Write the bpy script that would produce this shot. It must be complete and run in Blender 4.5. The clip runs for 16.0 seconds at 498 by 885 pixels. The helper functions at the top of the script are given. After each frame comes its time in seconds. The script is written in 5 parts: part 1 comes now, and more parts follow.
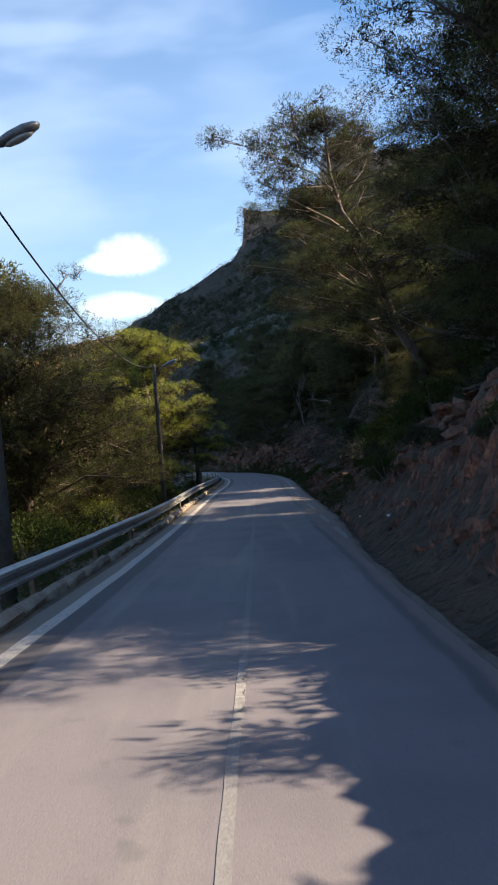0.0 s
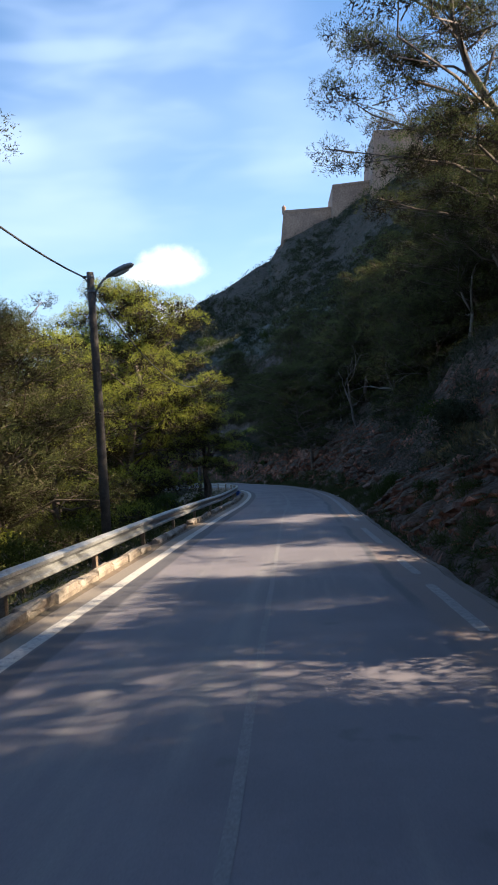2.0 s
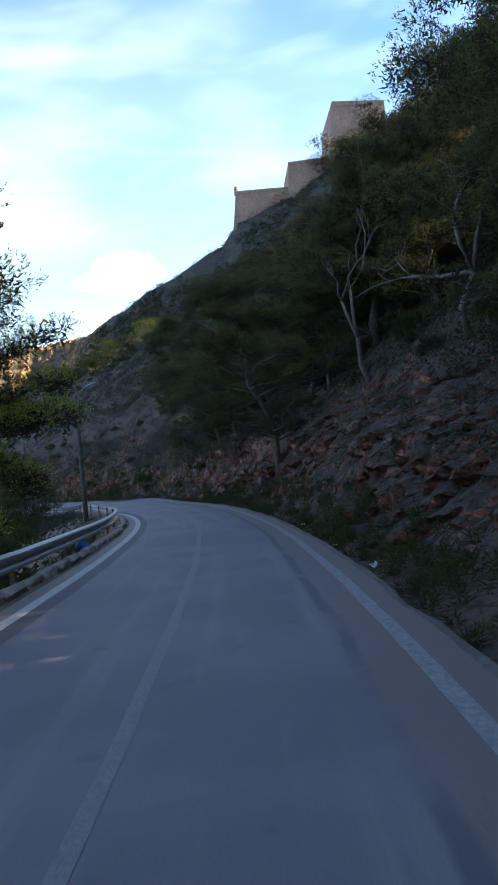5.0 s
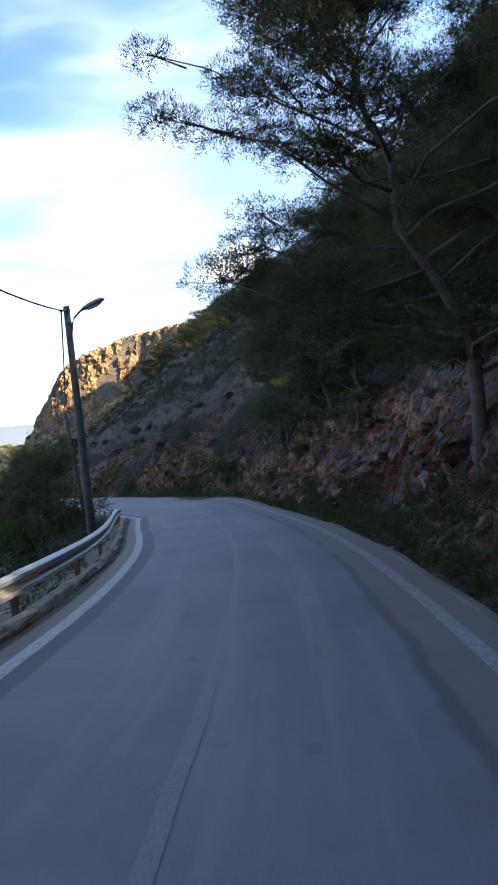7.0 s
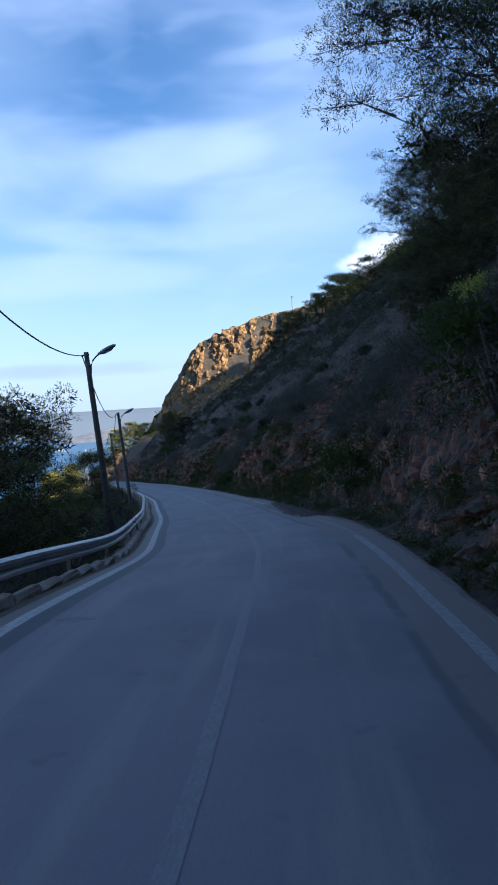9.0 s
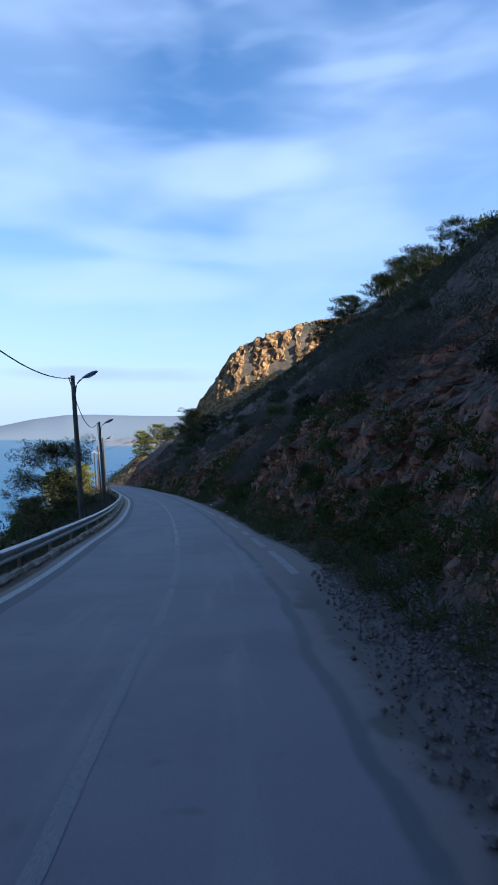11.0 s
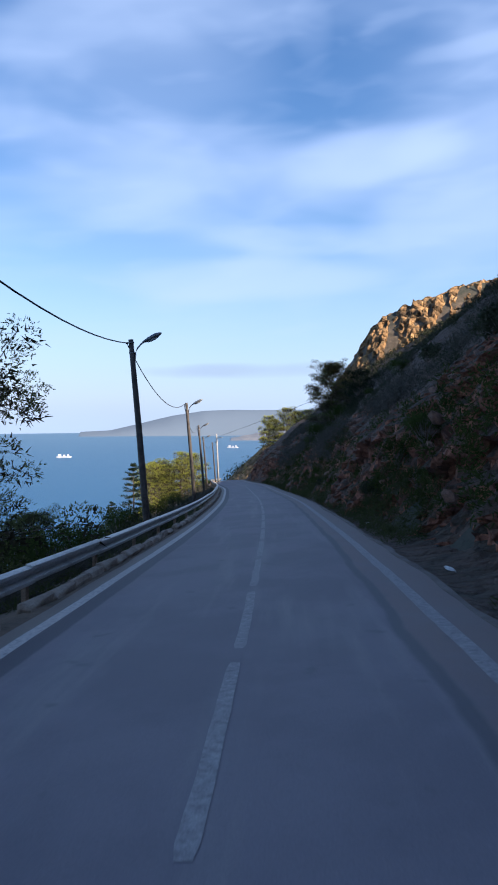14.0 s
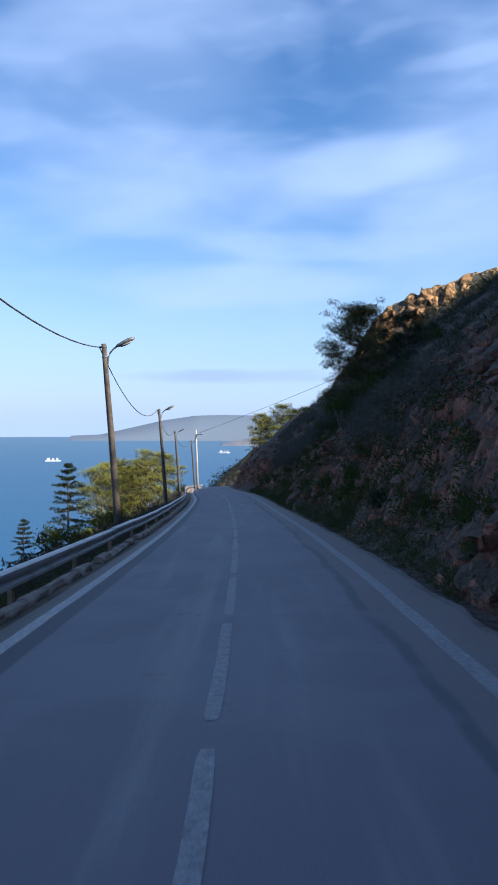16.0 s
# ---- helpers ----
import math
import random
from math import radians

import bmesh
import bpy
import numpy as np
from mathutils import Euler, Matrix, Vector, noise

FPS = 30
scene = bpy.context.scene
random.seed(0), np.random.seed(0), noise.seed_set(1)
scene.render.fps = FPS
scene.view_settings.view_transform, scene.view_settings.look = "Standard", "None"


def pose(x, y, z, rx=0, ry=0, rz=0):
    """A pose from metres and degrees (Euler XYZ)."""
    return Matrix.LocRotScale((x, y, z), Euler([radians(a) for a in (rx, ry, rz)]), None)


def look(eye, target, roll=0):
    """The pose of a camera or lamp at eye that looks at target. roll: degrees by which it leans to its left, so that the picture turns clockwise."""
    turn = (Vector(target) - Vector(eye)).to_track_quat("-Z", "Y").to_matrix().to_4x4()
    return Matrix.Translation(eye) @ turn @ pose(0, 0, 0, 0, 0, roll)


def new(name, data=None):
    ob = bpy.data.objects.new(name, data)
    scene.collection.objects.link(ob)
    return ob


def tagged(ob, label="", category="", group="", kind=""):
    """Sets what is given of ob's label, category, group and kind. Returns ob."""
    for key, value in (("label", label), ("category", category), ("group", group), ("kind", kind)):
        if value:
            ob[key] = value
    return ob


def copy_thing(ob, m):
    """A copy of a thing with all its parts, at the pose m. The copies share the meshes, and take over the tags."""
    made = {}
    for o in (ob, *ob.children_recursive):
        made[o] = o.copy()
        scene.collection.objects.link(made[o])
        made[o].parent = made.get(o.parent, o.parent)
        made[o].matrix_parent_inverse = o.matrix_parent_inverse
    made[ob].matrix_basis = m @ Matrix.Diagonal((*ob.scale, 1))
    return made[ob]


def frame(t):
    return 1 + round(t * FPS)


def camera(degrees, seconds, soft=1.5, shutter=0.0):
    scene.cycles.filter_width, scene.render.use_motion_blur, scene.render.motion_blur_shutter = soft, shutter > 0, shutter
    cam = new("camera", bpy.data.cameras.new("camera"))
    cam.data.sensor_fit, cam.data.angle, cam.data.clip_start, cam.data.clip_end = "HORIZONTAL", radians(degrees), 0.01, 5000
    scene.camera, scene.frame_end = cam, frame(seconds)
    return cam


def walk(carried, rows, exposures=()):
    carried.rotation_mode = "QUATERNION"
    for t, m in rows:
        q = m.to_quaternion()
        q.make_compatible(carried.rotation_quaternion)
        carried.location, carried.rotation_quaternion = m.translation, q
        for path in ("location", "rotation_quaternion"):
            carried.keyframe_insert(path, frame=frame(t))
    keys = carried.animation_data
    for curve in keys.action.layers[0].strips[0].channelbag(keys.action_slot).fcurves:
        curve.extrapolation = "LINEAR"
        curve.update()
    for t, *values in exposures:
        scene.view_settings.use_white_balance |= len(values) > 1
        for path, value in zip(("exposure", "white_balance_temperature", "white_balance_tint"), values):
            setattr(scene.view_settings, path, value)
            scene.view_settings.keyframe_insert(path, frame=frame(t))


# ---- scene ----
cam = camera(39.2, 16.0, soft=1.8, shutter=0.08)
METRES, EYE, TILT, LEAN, TURN = 165.0, 1.6, 0.0, 0.0, 0.0
ROWS = [
    (0.0, 0.0, 0.0, 0.0, -0.32, -4.72, 3.83),
    (0.5, 0.0008, 0.0255, -0.0034, 1.51, -4.27, 2.83),
    (1.0, 0.0013, 0.0526, -0.0067, 2.8, -4.35, 2.09),
    (1.5, 0.0017, 0.0792, -0.0099, 3.52, -3.92, 2.44),
    (2.0, 0.0019, 0.1081, -0.0133, 2.69, -3.63, 2.95),
    (2.5, 0.0017, 0.1373, -0.0165, 0.35, -3.66, 3.08),
    (3.0, 0.0026, 0.1656, -0.0194, -0.69, -3.65, 3.2),
    (5.5, 0.008, 0.3089, -0.034, 0.1, -3.34, 5.06),
    (6.0, 0.0076, 0.3362, -0.0367, 3.51, -3.25, 5.63),
    (6.5, 0.0062, 0.365, -0.0396, 5.82, -3.43, 5.7),
    (7.0, 0.0039, 0.3939, -0.0426, 8.86, -3.63, 5.64),
    (7.5, 0.0005, 0.423, -0.0458, 13.09, -3.89, 6.32),
    (8.0, -0.0044, 0.4526, -0.0487, 17.09, -4.44, 6.67),
    (10.5, -0.0466, 0.6029, -0.0644, 22.49, -1.89, -1.31),
    (11.0, -0.0585, 0.6307, -0.0679, 23.41, -2.35, -1.23),
    (11.5, -0.0727, 0.6605, -0.0715, 24.2, -2.73, -0.45),
    (12.0, -0.0885, 0.6918, -0.0753, 24.58, -3.02, 0.77),
    (12.5, -0.1054, 0.7222, -0.0789, 25.72, -2.59, 1.71),
    (13.0, -0.1231, 0.7523, -0.0824, 29.08, -3.11, 0.84),
    (13.5, -0.1406, 0.7823, -0.0855, 33.26, -3.78, 0.68),
    (14.0, -0.1602, 0.815, -0.0893, 34.36, -2.96, 0.18),
    (14.5, -0.1796, 0.8464, -0.0931, 32.35, -2.97, -0.35),
    (15.0, -0.1982, 0.8754, -0.0964, 30.81, -2.86, -0.23),
    (15.5, -0.2168, 0.9047, -0.0996, 32.87, -2.5, -0.03),
    (16.0, -0.2377, 0.9364, -0.1033, 33.71, -2.5, -0.36),
]
EXPOSURES = [(0.0, 1.08, 6400, 10), (1.2, 1.18, 6300, 10), (2.5, 1.2, 6200, 10), (5.5, 1.86, 6600, 14), (6.6, 1.85, 6700, 15), (7.4, 1.92, 6700, 15), (8.0, 1.18, 5900, 13), (10.5, 0.9, 5600, 12), (11.6, 0.93, 5650, 12), (12.0, 0.95, 6250, 17), (13.3, 0.9, 6350, 19), (14.0, 0.82, 5900, 16), (15.0, 0.78, 5600, 14), (16.0, 0.75, 5600, 14)]
walk(cam, [(t, pose(0, 0, EYE, TILT, LEAN, TURN) @ pose(METRES * x, METRES * y, METRES * z, 90 + pitch, roll, yaw)) for t, x, y, z, yaw, pitch, roll in ROWS], exposures=EXPOSURES)

# ---- light ----
SUN_ELEV, SUN_AZ = radians(34.3), radians(9.0)   # azimuth from +x towards +y
world = bpy.data.worlds.new("sky")
scene.world = world
world.use_nodes = True


def node(nt, kind, loc=(0, 0), **values):
    n = nt.nodes.new(kind)
    for key, value in values.items():
        n.inputs[key.replace("_", " ")].default_value = value
    return n


def build_sky():
    nt = world.node_tree
    nt.nodes.clear()
    L = nt.links.new
    out = nt.nodes.new("ShaderNodeOutputWorld")
    bg = nt.nodes.new("ShaderNodeBackground")
    sky = nt.nodes.new("ShaderNodeTexSky")
    sky.sky_type = "NISHITA"
    sky.sun_disc = False
    sky.sun_elevation = SUN_ELEV
    sky.sun_rotation = radians(90) - SUN_AZ
    sky.air_density, sky.dust_density, sky.ozone_density = 1.0, 0.3, 2.0
    co = nt.nodes.new("ShaderNodeTexCoord")
    sep = nt.nodes.new("ShaderNodeSeparateXYZ")
    L(co.outputs["Generated"], sep.inputs[0])

    def m(op, a, b=None, c=None):
        n = nt.nodes.new("ShaderNodeMath")
        n.operation = op
        for i, x in enumerate((a, b, c)):
            if x is None:
                continue
            if isinstance(x, (int, float)):
                n.inputs[i].default_value = x
            else:
                L(x, n.inputs[i])
        return n.outputs[0]

    x, y, z = sep.outputs
    az = m("ARCTAN2", m("MULTIPLY", x, -1.0), y)
    el = m("ARCSINE", z)

    def smooth(v, a, b, top=1.0):
        n = nt.nodes.new("ShaderNodeMapRange")
        n.interpolation_type = "SMOOTHSTEP"
        n.inputs["From Min"].default_value, n.inputs["From Max"].default_value, n.inputs["To Max"].default_value = a, b, top
        L(v, n.inputs["Value"])
        return n.outputs[0]

    def wisp(scale, detail, sx, sy, rough=0.55, twist=0.4):
        """Noise drawn out along the horizon."""
        comb = nt.nodes.new("ShaderNodeCombineXYZ")
        L(m("MULTIPLY", m("ADD", az, m("MULTIPLY", el, 0.5)), sx), comb.inputs[0])
        L(m("MULTIPLY", el, sy), comb.inputs[1])
        n = node(nt, "ShaderNodeTexNoise", Scale=scale, Detail=detail, Roughness=rough, Distortion=twist)
        L(comb.outputs[0], n.inputs["Vector"])
        return n.outputs[0]

    broad, fine = wisp(1.0, 3.0, 3.2, 9.0, 0.45, 0.3), wisp(1.0, 2.5, 8.0, 26.0, 0.45, 0.3)
    puffy = node(nt, "ShaderNodeTexNoise", Scale=26.0, Detail=5.0, Roughness=0.6)
    L(co.outputs["Generated"], puffy.inputs["Vector"])

    def cloud(a0, e0, wa, we, top, ragged=1.2, tilt=0.0, grain=None, soft=1.0):
        """A cloud round a bearing and a height, in degrees, with a ragged edge."""
        da = m("SUBTRACT", az, radians(a0))
        dx = m("DIVIDE", da, radians(wa))
        dy = m("DIVIDE", m("SUBTRACT", m("SUBTRACT", el, radians(e0)), m("MULTIPLY", da, tilt)), radians(we))
        r = m("ADD", m("MULTIPLY", dx, dx), m("MULTIPLY", dy, dy))
        return smooth(m("ADD", r, m("MULTIPLY", m("SUBTRACT", 0.5, grain or broad), ragged * 2)), soft, -0.1, top)

    def mix(f, a, b):
        n = nt.nodes.new("ShaderNodeMix")
        n.data_type = "RGBA"
        L(f, n.inputs["Factor"]), L(a, n.inputs["A"])
        n.inputs["B"].default_value = (*b, 1)
        return n.outputs["Result"]

    clear = nt.nodes.new("ShaderNodeHueSaturation")
    clear.inputs["Saturation"].default_value, clear.inputs["Value"].default_value = 1.18, 1.10
    L(sky.outputs[0], clear.inputs["Color"])
    c = mix(smooth(z, 0.33, -0.02, 0.80), clear.outputs[0], HAZE)
    c = mix(smooth(broad, 0.40, 0.80, 0.44), c, VEIL)
    c = mix(smooth(fine, 0.46, 0.76, 0.18), c, VEIL)
    for a0, e0, wa, we, top, ragged, tilt in CLOUDS:
        c = mix(cloud(a0, e0, wa, we, top, ragged, tilt), c, VEIL)
    c = mix(cloud(34, 2.9, 11, 0.75, 0.55, 0.8, -0.01, fine), c, GREY)
    for a0, e0, wa, we in ((8.3, 10.8, 3.1, 1.7), (10.4, 10.2, 2.6, 0.9), (9.8, 6.9, 3.6, 1.2)):
        c = mix(cloud(a0, e0, wa, we, 0.95, 0.85, 0.0, puffy.outputs[0], 1.1), c, PUFF)
    L(c, bg.inputs["Color"])
    bg.inputs["Strength"].default_value = SKY
    L(bg.outputs[0], out.inputs["Surface"])


# bearing, height, half width, half height in degrees, thickness, raggedness, tilt
CLOUDS = [(6, 20, 24, 15, 0.26, 0.4, 0.0), (42, 24, 14, 12, 0.26, 0.6, 0.0), (36, 18.0, 20, 5.5, 0.48, 0.9, 0.02), (25, 19.2, 8, 2.8, 0.45, 0.8, -0.05), (15, 25.6, 9, 0.8, 0.22, 0.9, -0.06), (29.4, 27.4, 2.2, 3.0, 0.13, 0.7, 0.2),
          (37, 10.2, 18, 2.0, 0.42, 1.1, 0.0), (28, 13.2, 12, 1.5, 0.35, 1.1, 0.02), (-1, 20.5, 5, 6, 0.2, 1.2, 0.3), (10, 25.6, 13, 1.5, 0.2, 1.0, 0.0), (18, 14, 9, 6, 0.34, 0.9, 0.0)]
SKY = 0.09
HAZE, VEIL, GREY, PUFF = (3.4, 4.6, 6.1), (4.2, 5.3, 7.1), (3.0, 3.7, 4.8), (8.0, 8.2, 8.6)
build_sky()
sun = new("sun", bpy.data.lights.new("sun", "SUN"))
sun.data.energy, sun.data.angle, sun.data.color = 6.5, radians(0.5), (1.0, 0.83, 0.60)
sun_dir = Vector((math.cos(SUN_ELEV) * math.cos(SUN_AZ), math.cos(SUN_ELEV) * math.sin(SUN_AZ), math.sin(SUN_ELEV)))
sun.matrix_world = look(tuple(sun_dir * 300), (0, 0, 0))


# ---- materials ----
def material(name, base, second=None, scale=3.0, fine=40.0, rough=0.85, bump=0.3, metal=0.0, spread=(0.4, 0.65), third=None, bump_scale=None):
    """A surface of two colours in patches, with a finer grain and relief."""
    mat = bpy.data.materials.new(name)
    mat.use_nodes = True
    nt = mat.node_tree
    L = nt.links.new
    b = nt.nodes["Principled BSDF"]
    b.inputs["Roughness"].default_value, b.inputs["Metallic"].default_value = rough, metal
    co = nt.nodes.new("ShaderNodeTexCoord")
    big = node(nt, "ShaderNodeTexNoise", Scale=scale, Detail=6.0, Roughness=0.6)
    small = node(nt, "ShaderNodeTexNoise", Scale=fine, Detail=4.0, Roughness=0.65)
    L(co.outputs["Object"], big.inputs["Vector"]), L(co.outputs["Object"], small.inputs["Vector"])
    ramp = nt.nodes.new("ShaderNodeMapRange")
    ramp.inputs["From Min"].default_value, ramp.inputs["From Max"].default_value = spread
    L(big.outputs[0], ramp.inputs["Value"])
    mix = nt.nodes.new("ShaderNodeMix")
    mix.data_type = "RGBA"
    mix.inputs["A"].default_value = (*base, 1)
    mix.inputs["B"].default_value = (*(second or [c * 0.6 for c in base]), 1)
    L(ramp.outputs[0], mix.inputs["Factor"])
    col = mix.outputs["Result"]
    grain = nt.nodes.new("ShaderNodeMapRange")
    grain.inputs["From Min"].default_value, grain.inputs["From Max"].default_value = 0.3, 0.7
    grain.inputs["To Min"].default_value, grain.inputs["To Max"].default_value = 0.7, 1.3
    L(small.outputs[0], grain.inputs["Value"])
    mul = nt.nodes.new("ShaderNodeMix")
    mul.data_type, mul.blend_type = "RGBA", "MULTIPLY"
    mul.inputs["Factor"].default_value = 1.0
    L(col, mul.inputs["A"]), L(grain.outputs[0], mul.inputs["B"])
    L(mul.outputs["Result"], b.inputs["Base Color"])
    if bump:
        bp = nt.nodes.new("ShaderNodeBump")
        bp.inputs["Strength"].default_value = bump
        bp.inputs["Distance"].default_value = 0.05
        L(small.outputs[0], bp.inputs["Height"]), L(bp.outputs[0], b.inputs["Normal"])
    return mat


def leaf_material(name, a, b, translucent=0.35, rough=0.6):
    mat = bpy.data.materials.new(name)
    mat.use_nodes = True
    nt = mat.node_tree
    L = nt.links.new
    out = nt.nodes["Material Output"]
    nt.nodes.remove(nt.nodes["Principled BSDF"])
    geo, info = nt.nodes.new("ShaderNodeNewGeometry"), nt.nodes.new("ShaderNodeObjectInfo")
    mix = nt.nodes.new("ShaderNodeMix")
    mix.data_type = "RGBA"
    mix.inputs["A"].default_value, mix.inputs["B"].default_value = (*a, 1), (*b, 1)
    co = nt.nodes.new("ShaderNodeTexCoord")
    clump = node(nt, "ShaderNodeTexNoise", Scale=0.9, Detail=2.0)
    L(co.outputs["Object"], clump.inputs["Vector"])
    add = nt.nodes.new("ShaderNodeMath")
    add.operation = "MULTIPLY_ADD"
    add.inputs[1].default_value = 0.5
    L(geo.outputs["Random Per Island"], add.inputs[0])
    sub = nt.nodes.new("ShaderNodeMapRange")
    sub.inputs["From Min"].default_value, sub.inputs["From Max"].default_value = 0.3, 0.7
    sub.inputs["To Max"].default_value = 0.5
    L(clump.outputs[0], sub.inputs["Value"]), L(sub.outputs[0], add.inputs[2])
    L(add.outputs[0], mix.inputs["Factor"])
    hsv = nt.nodes.new("ShaderNodeHueSaturation")
    var = nt.nodes.new("ShaderNodeMapRange")
    var.inputs["To Min"].default_value, var.inputs["To Max"].default_value = 0.8, 1.2
    L(info.outputs["Random"], var.inputs["Value"])
    L(var.outputs[0], hsv.inputs["Value"]), L(mix.outputs["Result"], hsv.inputs["Color"])
    d, t, s = nt.nodes.new("ShaderNodeBsdfDiffuse"), nt.nodes.new("ShaderNodeBsdfTranslucent"), nt.nodes.new("ShaderNodeMixShader")
    L(hsv.outputs[0], d.inputs["Color"]), L(hsv.outputs[0], t.inputs["Color"])
    s.inputs[0].default_value = translucent
    L(d.outputs[0], s.inputs[1]), L(t.outputs[0], s.inputs[2]), L(s.outputs[0], out.inputs["Surface"])
    return mat


def asphalt_material():
    """Grey asphalt with wheel tracks, dusty edges and a dark repaired seam; the sheet's UV holds metres along and across."""
    mat = bpy.data.materials.new("asphalt")
    mat.use_nodes = True
    nt = mat.node_tree
    L = nt.links.new
    b = nt.nodes["Principled BSDF"]
    b.inputs["Roughness"].default_value = 0.7
    uv = nt.nodes.new("ShaderNodeUVMap")
    sep = nt.nodes.new("ShaderNodeSeparateXYZ")
    L(uv.outputs[0], sep.inputs[0])
    co = nt.nodes.new("ShaderNodeTexCoord")

    def m(op, a, bb=None):
        n = nt.nodes.new("ShaderNodeMath")
        n.operation = op
        for i, x in enumerate((a, bb)):
            if isinstance(x, (int, float)):
                n.inputs[i].default_value = x
            elif x is not None:
                L(x, n.inputs[i])
        return n.outputs[0]

    def rng(v, a, bb, c=0.0, d=1.0):
        n = nt.nodes.new("ShaderNodeMapRange")
        n.interpolation_type = "SMOOTHSTEP"
        for k, x in zip(("From Min", "From Max", "To Min", "To Max"), (a, bb, c, d)):
            n.inputs[k].default_value = x
        L(v, n.inputs["Value"])
        return n.outputs[0]

    def mix(f, a, bb, mode="MIX"):
        n = nt.nodes.new("ShaderNodeMix")
        n.data_type, n.blend_type = "RGBA", mode
        for k, x in (("Factor", f), ("A", a), ("B", bb)):
            if isinstance(x, tuple):
                n.inputs[k].default_value = (*x, 1)
            elif isinstance(x, float):
                n.inputs[k].default_value = x
            else:
                L(x, n.inputs[k])
        return n.outputs["Result"]

    def nz(scale, detail=5.0, src=None, rough=0.6):
        n = node(nt, "ShaderNodeTexNoise", Scale=scale, Detail=detail, Roughness=rough)
        L(src or co.outputs["Object"], n.inputs["Vector"])
        return n.outputs[0]

    stretch = nt.nodes.new("ShaderNodeMapping")
    stretch.inputs["Scale"].default_value = (0.12, 1.6, 1.0)
    L(uv.outputs[0], stretch.inputs["Vector"])
    along, wob = nz(1.0, 4.0, stretch.outputs[0]), nz(0.35, 4.0)
    v = sep.outputs[1]
    vw = m("ADD", v, m("MULTIPLY", m("SUBTRACT", wob, 0.5), 0.35))
    col = mix(rng(nz(0.5), 0.4, 0.62), (0.172, 0.152, 0.164), (0.142, 0.126, 0.138))
    col = mix(rng(along, 0.5, 0.72), col, (0.205, 0.188, 0.184))
    # dusty margins beyond the wheel tracks, both sides
    edge = rng(m("ABSOLUTE", vw), 1.65, 2.6, 0.0, 0.8)
    col = mix(edge, col, (0.180, 0.147, 0.125))
    dust = m("MULTIPLY", rng(vw, 1.66, 1.80), rng(nz(0.9, 6.0), 0.3, 0.6, 0.35, 0.8))
    col = mix(dust, col, (0.172, 0.130, 0.116))
    seam = m("MULTIPLY", rng(m("ABSOLUTE", m("SUBTRACT", vw, 1.70)), 0.10, 0.03), rng(nz(0.22), 0.36, 0.46))
    col = mix(m("MULTIPLY", seam, 0.8), col, (0.08, 0.078, 0.082))
    left = rng(m("ABSOLUTE", m("ADD", m("ADD", v, m("MULTIPLY", m("SUBTRACT", wob, 0.5), 0.12)), 2.06)), 0.17, 0.11)
    col = mix(m("MULTIPLY", left, 0.82), col, (0.062, 0.058, 0.064))
    col = mix(m("MULTIPLY", rng(v, -2.38, -2.44), 0.9), col, (0.20, 0.165, 0.13))
    spots = rng(nz(2.3, 2.0), 0.66, 0.74)
    col = mix(m("MULTIPLY", spots, 0.5), col, (0.10, 0.097, 0.098))
    # surface broken away to earth on one stretch of the edge
    u = sep.outputs[0]
    gone = m("MULTIPLY", m("MULTIPLY", rng(u, 106.2, 107.6), rng(u, 119.0, 114.0)), rng(m("ADD", v, m("MULTIPLY", m("SUBTRACT", nz(1.6, 6.0), 0.5), 0.9)), 1.85, 2.1))
    col = mix(gone, col, (0.082, 0.064, 0.055))
    fine = nz(90.0, 3.0)
    col = mix(1.0, col, rng(fine, 0.25, 0.75, 0.88, 1.12), "MULTIPLY")
    L(col, b.inputs["Base Color"])
    bp = nt.nodes.new("ShaderNodeBump")
    bp.inputs["Strength"].default_value, bp.inputs["Distance"].default_value = 0.25, 0.012
    L(fine, bp.inputs["Height"]), L(bp.outputs[0], b.inputs["Normal"])
    return mat


def paint_material(name, colour, worn, soft=0.12):
    """Old white road paint, thinned, and worn down to the asphalt in spots."""
    return material(name, (0.172, 0.158, 0.16), colour, scale=16.0, fine=70.0, rough=0.75, bump=0.15, spread=(worn - soft, worn + soft))


